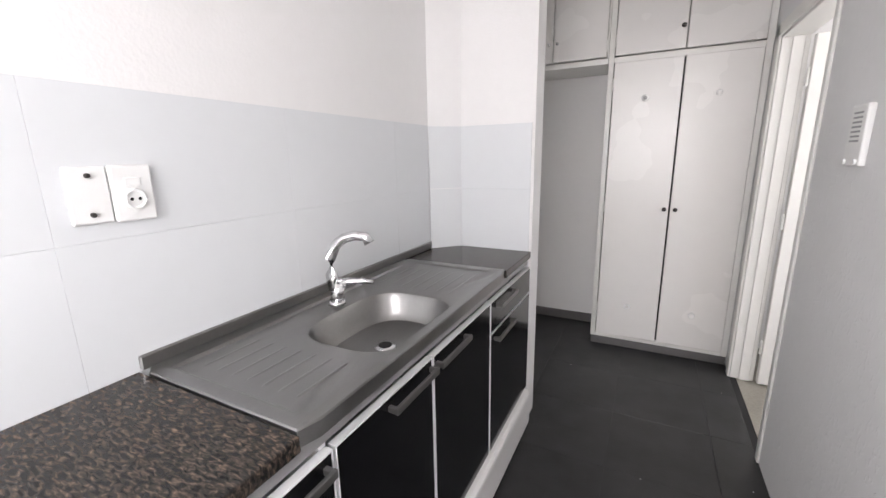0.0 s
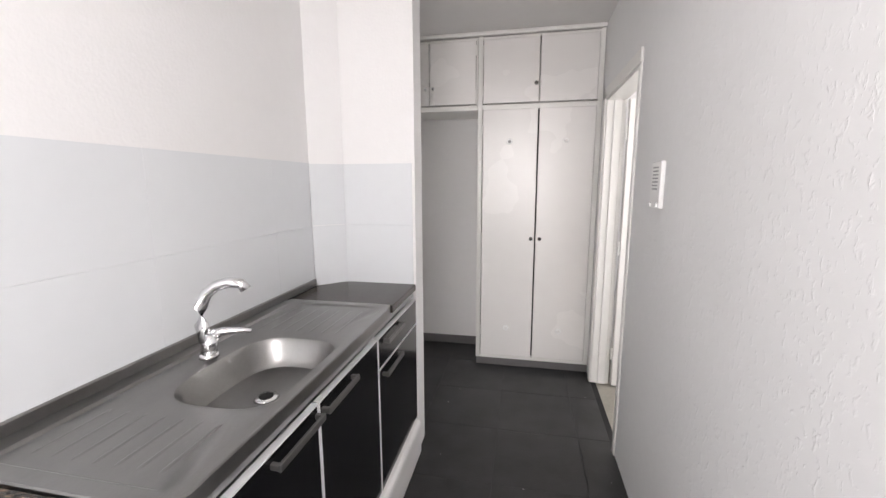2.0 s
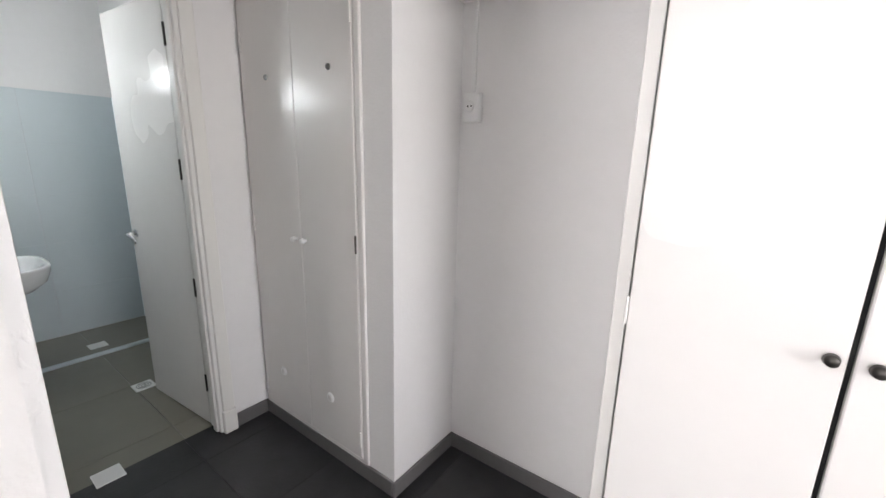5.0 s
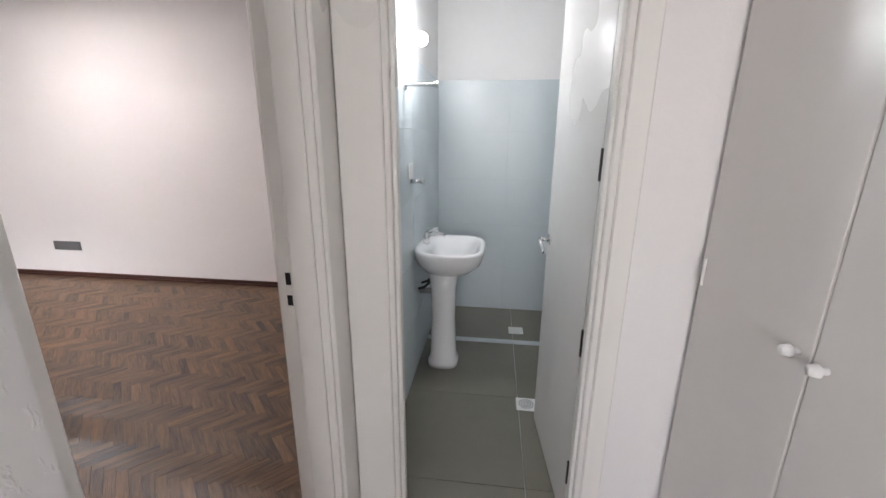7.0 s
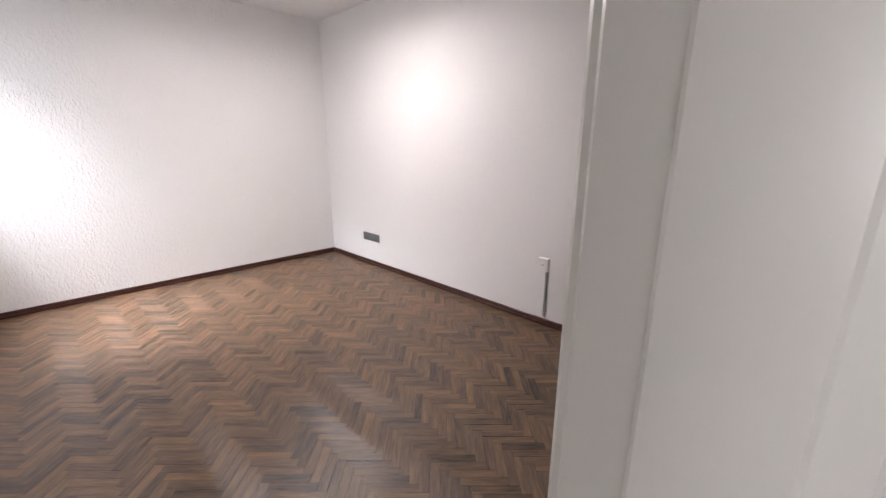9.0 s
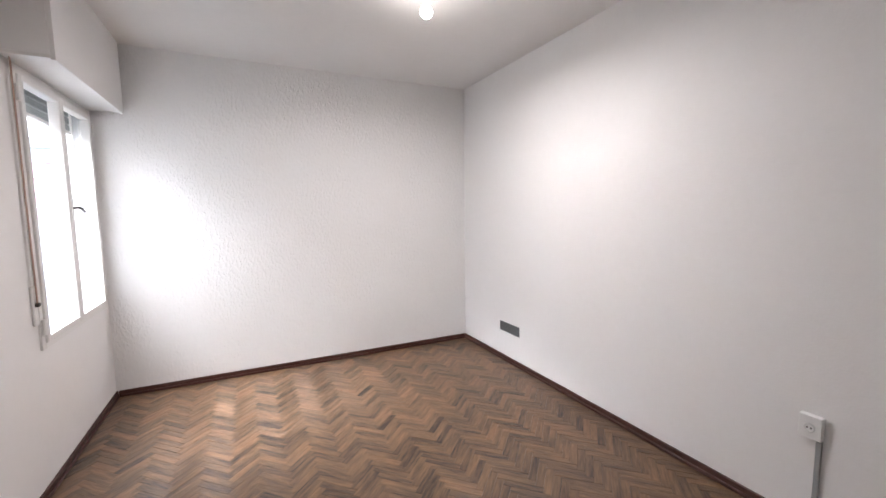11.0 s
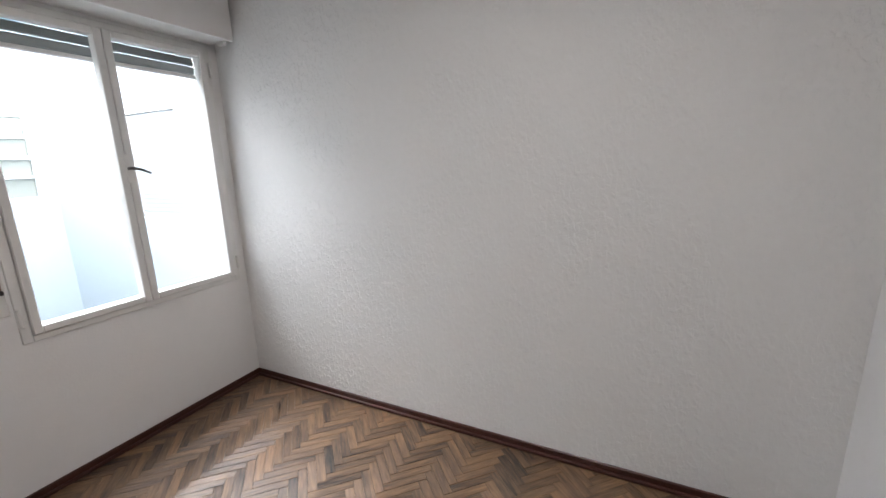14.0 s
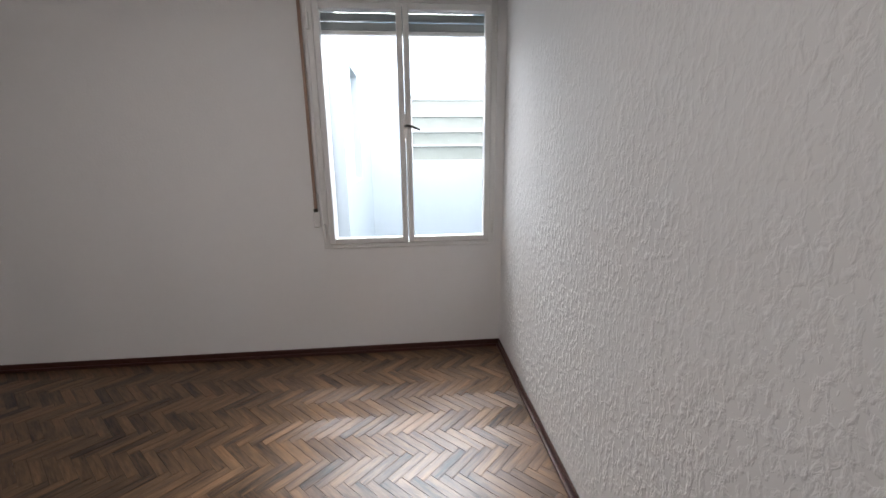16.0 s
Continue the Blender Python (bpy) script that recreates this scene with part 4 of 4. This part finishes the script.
part("plate", boxes(((WEST, 0.555, 0.425), (WEST + 0.03, 0.635, 0.525)), bevel=0.004, seg=2), M_PLAST, s2)
socket_face(s2, WEST + 0.03, 0.595, 0.475, (1, 0, 0), 0.017)
part("cable_duct", boxes(((WEST, 0.612, 0.064), (WEST + 0.014, 0.632, 0.424)), bevel=0.003), M_GREYPL, s2)
cl = thing("ceiling_bulb", (-2.13, -0.8, TOP), "bare lit bulb in a white ceiling holder", "ceiling lamp")
bm = bmesh.new()
cyl(bm, (-2.13, -0.8, TOP), (-2.13, -0.8, TOP - 0.02), 0.045, 0.04, 24)
cyl(bm, (-2.13, -0.8, TOP - 0.02), (-2.13, -0.8, TOP - 0.105), 0.022, 0.02, 20)
part("holder", bm, M_PLAST, cl, smooth=False)
bm = bmesh.new()
bmesh.ops.create_uvsphere(bm, u_segments=20, v_segments=12, radius=0.034, matrix=pose(-2.13, -0.8, TOP - 0.135))
part("bulb", bm, M_BULB, cl, "lit bulb", True)

# ---- courtyard windows ----
def window_frame(parent, axis, at0, at1, s0, s1, z0, z1, w):
    """Four bars of a frame, standing in a wall across the given axis."""
    for a, b, c, d in ((s0, s0 + w, z0, z1), (s1 - w, s1, z0, z1), (s0 + w, s1 - w, z0, z0 + w), (s0 + w, s1 - w, z1 - w, z1)):
        pair = ((at0, a, c), (at1, b, d)) if axis == "x" else ((a, at0, c), (b, at1, d))
        part("frame_bar", boxes(pair, bevel=0.004), M_FRAME, parent)


lv = thing("louvre_window", (CX, -2.665, 1.06), "louvre window of four frosted panes in white frame", "window")
window_frame(lv, "x", CX + 0.01, CX + 0.07, -3.38, -1.95, 1.06, 2.23, 0.05)
for k in range(4):
    zc = 1.245 + k * 0.267
    part("pane", put(boxes(((-0.004, -0.66, -0.13), (0.004, 0.66, 0.13)), bevel=0.002), pose(CX + 0.055, -2.665, zc, 0, -9, 0)), M_LOUV, lv, "frosted louvre pane")
    if k:
        w = 0.026 if k == 2 else 0.015
        part("rail", boxes(((CX + 0.0, -3.33, zc - 0.133 - w), (CX + 0.06, -2.0, zc - 0.133 + w)), bevel=0.002), M_FRAME, lv)
pk = thing("pink_louvre_window", (0.66, -3.8, 1.31), "white framed window with pink louvre panels in a deep recess", "window")
window_frame(pk, "y", -3.82, -3.76, 0.2, 1.12, 1.31, 2.1, 0.04)
part("mullion", boxes(((0.93, -3.82, 1.35), (0.965, -3.755, 2.06)), bevel=0.003), M_FRAME, pk)
for k in range(5):
    za, zb = 1.352 + k * 0.142, 1.352 + k * 0.142 + 0.126
    for xa, xb in ((0.242, 0.929), (0.966, 1.078)):
        part("panel", boxes(((xa, -3.81, za), (xb, -3.795, zb)), bevel=0.003), M_PINK if k < 4 else M_SHUT, pk)
        part("rail", boxes(((xa, -3.80, zb + 0.001), (xb, -3.765, zb + 0.015)), bevel=0.002), M_FRAME, pk)
cs = thing("closed_shutter", (2.58, -3.55, 0.83), "closed white slatted shutter in a courtyard window", "shutter")
window_frame(cs, "y", -3.598, CS - 0.01, 2.065, 3.09, 0.83, 2.11, 0.03)
for k in range(24):
    part("slat", put(boxes(((2.097, -0.006, -0.0245), (3.058, 0.006, 0.0245)), bevel=0.003), pose(0, CS - 0.045, 0.888 + k * 0.0505, -12)), M_CSHUT, cs)
nw = thing("recessed_window", (2.9, -1.08, 0.92), "plain white framed window deep in a courtyard wall", "window")
window_frame(nw, "y", -1.10, -1.055, 2.5, 3.3, 0.92, 2.28, 0.05)
part("pane", boxes(((2.55, -1.08, 0.97), (3.25, -1.07, 2.23)), bevel=0.001), M_LOUV, nw, "frosted glass pane")

# ---- wall and floor pieces ----
wt = structure("wall_tiling_kitchen", boxes(((0, -0.985, 0.0), (0.003, 1.845, 1.528))), M_GROUT, "pale grey painted wall tiling behind the worktop", "tiling")


def panel_piece(bm, material, parent, name="tile"):
    return part(name, bm, material, parent)


for row, (za, zb) in enumerate(((0.33, 0.628), (0.63, 0.928), (0.93, 1.228), (1.23, 1.528))):
    for c in range(-3, 3):
        ya, yb = max(0.411 + c * 0.573, -0.985), min(0.411 + c * 0.573 + 0.5725, 1.8445)
        if yb - ya > 0.02:
            panel_piece(boxes(((0.003, ya, za), (0.0055, yb, zb + 0.0015)), bevel=0.0004), M_TILE, wt)
wt2 = structure("wall_tiling_wing", boxes(((0.125, 1.9665, 0.0), (0.478, 1.9695, 1.528))), M_GROUT, "pale grey painted tiling on the wing wall", "tiling")
for za, zb in ((0.93, 1.228), (1.23, 1.528)):
    panel_piece(boxes(((0.127, 1.9625, za), (0.479, 1.9665, zb - 0.001)), bevel=0.0008), M_TILE, wt2)
    d = Vector((0.125 + 0.01, 1.968 - 1.846, 0)).normalized()
    n = Vector((d.y, -d.x, 0))
    bm = bmesh.new()
    a, b = Vector((0.001, 1.8555, 0)), Vector((0.1235, 1.9655, 0))
    loft(bm, [[a + n * 0.0, b + n * 0.0, b + n * 0.004, a + n * 0.004][0:4] for _ in (0,)] and [[(p.x, p.y, z) for p in (a, b, b + n * 0.004, a + n * 0.004)] for z in (za, zb - 0.001)], True, True)
    panel_piece(bm, M_TILE, wt2)

bt = structure("wall_tiling_bathroom", boxes(((-3.07, MID1, 0.0), (-3.067, 3.15, 1.76)), ((-3.067, MID1, 0.0), (BATHX, MID1 + 0.003, 1.76)), ((-3.067, 3.147, 0), (BATHX, 3.15, 1.76))), M_GROUT, "pale blue-grey bathroom wall tiling", "tiling")
for r in range(5):
    za, zb = r * 0.352 + 0.0005, r * 0.352 + 0.3515
    for c in range(2):
        panel_piece(boxes(((-3.067, MID1 + 0.004 + c * 0.525, za), (-3.063, MID1 + 0.004 + c * 0.525 + 0.523, zb)), bevel=0.001), M_BTILE, bt)
    for c in range(4):
        xa, xb = -3.063 + c * 0.5, min(-3.063 + c * 0.5 + 0.498, BATHX - 0.001)
        panel_piece(boxes(((xa, MID1 + 0.003, za), (xb, MID1 + 0.008, zb)), bevel=0.001), M_BTILE, bt)
        panel_piece(boxes(((xa, 3.142, za), (xb, 3.147, zb)), bevel=0.001), M_BTILE, bt)
for c in range(4):
    for r in range(2):
        xa, xb = -3.06 + c * 0.5925, min(-3.06 + c * 0.5925 + 0.5905, BATHX)
        ya, yb = MID1 + 0.01 + r * 0.6, min(MID1 + 0.01 + r * 0.6 + 0.598, 3.14)
        panel_piece(boxes(((xa, ya, -0.006), (xb, yb, 0.0)), bevel=0.001), M_BFLOOR, bf)

TS = 0.45


def vinyl(x0, x1, y0, y1):
    i0, i1, j0, j1 = math.floor(x0 / TS), math.ceil(x1 / TS), math.floor(y0 / TS), math.ceil(y1 / TS)
    for i in range(i0, i1):
        for j in range(j0, j1):
            a, b, c, d = max(x0, i * TS), min(x1, (i + 1) * TS), max(y0, j * TS), min(y1, (j + 1) * TS)
            if b - a > 0.01 and d - c > 0.01:
                panel_piece(boxes(((a + 0.0006, c + 0.0006, -0.004), (b - 0.0006, d - 0.0006, 0.0)), bevel=0.0006), M_VINYL, kf)


vinyl(0.0, 0.45, -0.99, MID0)
vinyl(0.45, RIGHT, -0.99, 3.49)
vinyl(BATHX, 0.45, MID1, 3.49)

# herringbone parquet
BL, BW = 0.2, 0.042
rng = random.Random(5)
near, rest = [], []
c45 = math.sqrt(0.5)
for k in range(-80, 81):
    for m in range(-18, 19):
        for kind in (0, 1):
            ox, oy = k * BW + m * BL, k * BW - m * BL
            cx, cy = (ox + BL / 2, oy + BW / 2) if kind == 0 else (ox + BL + BW / 2, oy + BW - BL / 2)
            x, y = (cx - cy) * c45 - 1.7, (cx + cy) * c45 - 0.3
            if WEST - 0.07 < x < EAST + 0.05 and SOUTH - 0.07 < y < MID0 + 0.02 or (-0.9 < x < -0.2 and y < MID0 + 0.04 and y > 0):
                ang = 45 if kind == 0 else 135
                item = (x, y, ang, rng.uniform(-0.0009, 0.0), rng.uniform(-0.45, 0.45))
                (near if len(near) < 300 and y < -1.05 and x > -2.3 else rest).append(item)


def grain_uv(me, place):
    """A flat map in metres: u across each block, v along its grain."""
    layer = me.uv_layers.new(name="grain")
    for loop in me.loops:
        layer.data[loop.index].uv = place(loop.vertex_index, me.vertices[loop.vertex_index].co)


bm = boxes(((-BW / 2 + 0.0005, -BL / 2 + 0.0005, -0.008), (BW / 2 - 0.0005, BL / 2 - 0.0005, 0.0)), bevel=0.0008)
first = None
for x, y, ang, dz, tl in near:
    m = pose(x, y, dz, 0, tl, ang + 90)
    if first is None:
        first = part("parquet_block", bm, M_OAK, pf)
        grain_uv(first.data, lambda i, p: (p.x, p.y))
        ob = first
    else:
        ob = new("parquet_block", first.data)
        ob.parent = pf
    ob.matrix_basis = m
vs, fs = [], []
for x, y, ang, dz, tl in rest:
    m = pose(x, y, dz, 0, tl, ang + 90)
    n0 = len(vs)
    a, b = BW / 2 - 0.0006, BL / 2 - 0.0006
    vs += [m @ Vector((sx * a, sy * b, z)) for z in (-0.008, 0.0) for sx, sy in ((-1, -1), (1, -1), (1, 1), (-1, 1))]
    fs += [[n0 + i for i in q] for q in ((4, 5, 6, 7), (0, 1, 5, 4), (1, 2, 6, 5), (2, 3, 7, 6), (3, 0, 4, 7))]
me = bpy.data.meshes.new("parquet_field")
me.from_pydata([tuple(v) for v in vs], [], fs)
HALF = [(sx * BW / 2, sy * BL / 2) for sx, sy in ((-1, -1), (1, -1), (1, 1), (-1, 1))]
grain_uv(me, lambda i, p: HALF[i % 4])
me.materials.append(M_OAKJ)
ob = new("parquet_field", me)
ob.parent = pf
tagged(ob, kind="stuff")

# chips of wall paint left on the black floor
rng = random.Random(11)
bm = bmesh.new()
for _ in range(20):
    x, y = rng.choice((rng.uniform(0.53, 0.62), rng.uniform(0.6, 1.5), rng.uniform(1.44, 1.515))), rng.uniform(-0.3, 2.9)
    q = rng.uniform(0.001, 0.0032)
    ring = [(x + q * rng.uniform(0.6, 1.2) * math.cos(a * 1.257), y + q * rng.uniform(0.6, 1.2) * math.sin(a * 1.257)) for a in range(5)]
    loft(bm, [[(u, v, 0.0002) for u, v in ring], [(u, v, 0.0016) for u, v in ring]], False, True)
chips = mesh_object("paint_chips", bm, M_PAINT)
tagged(chips, "small white chips of wall paint scattered on the floor", "paint chips", kind="stuff")
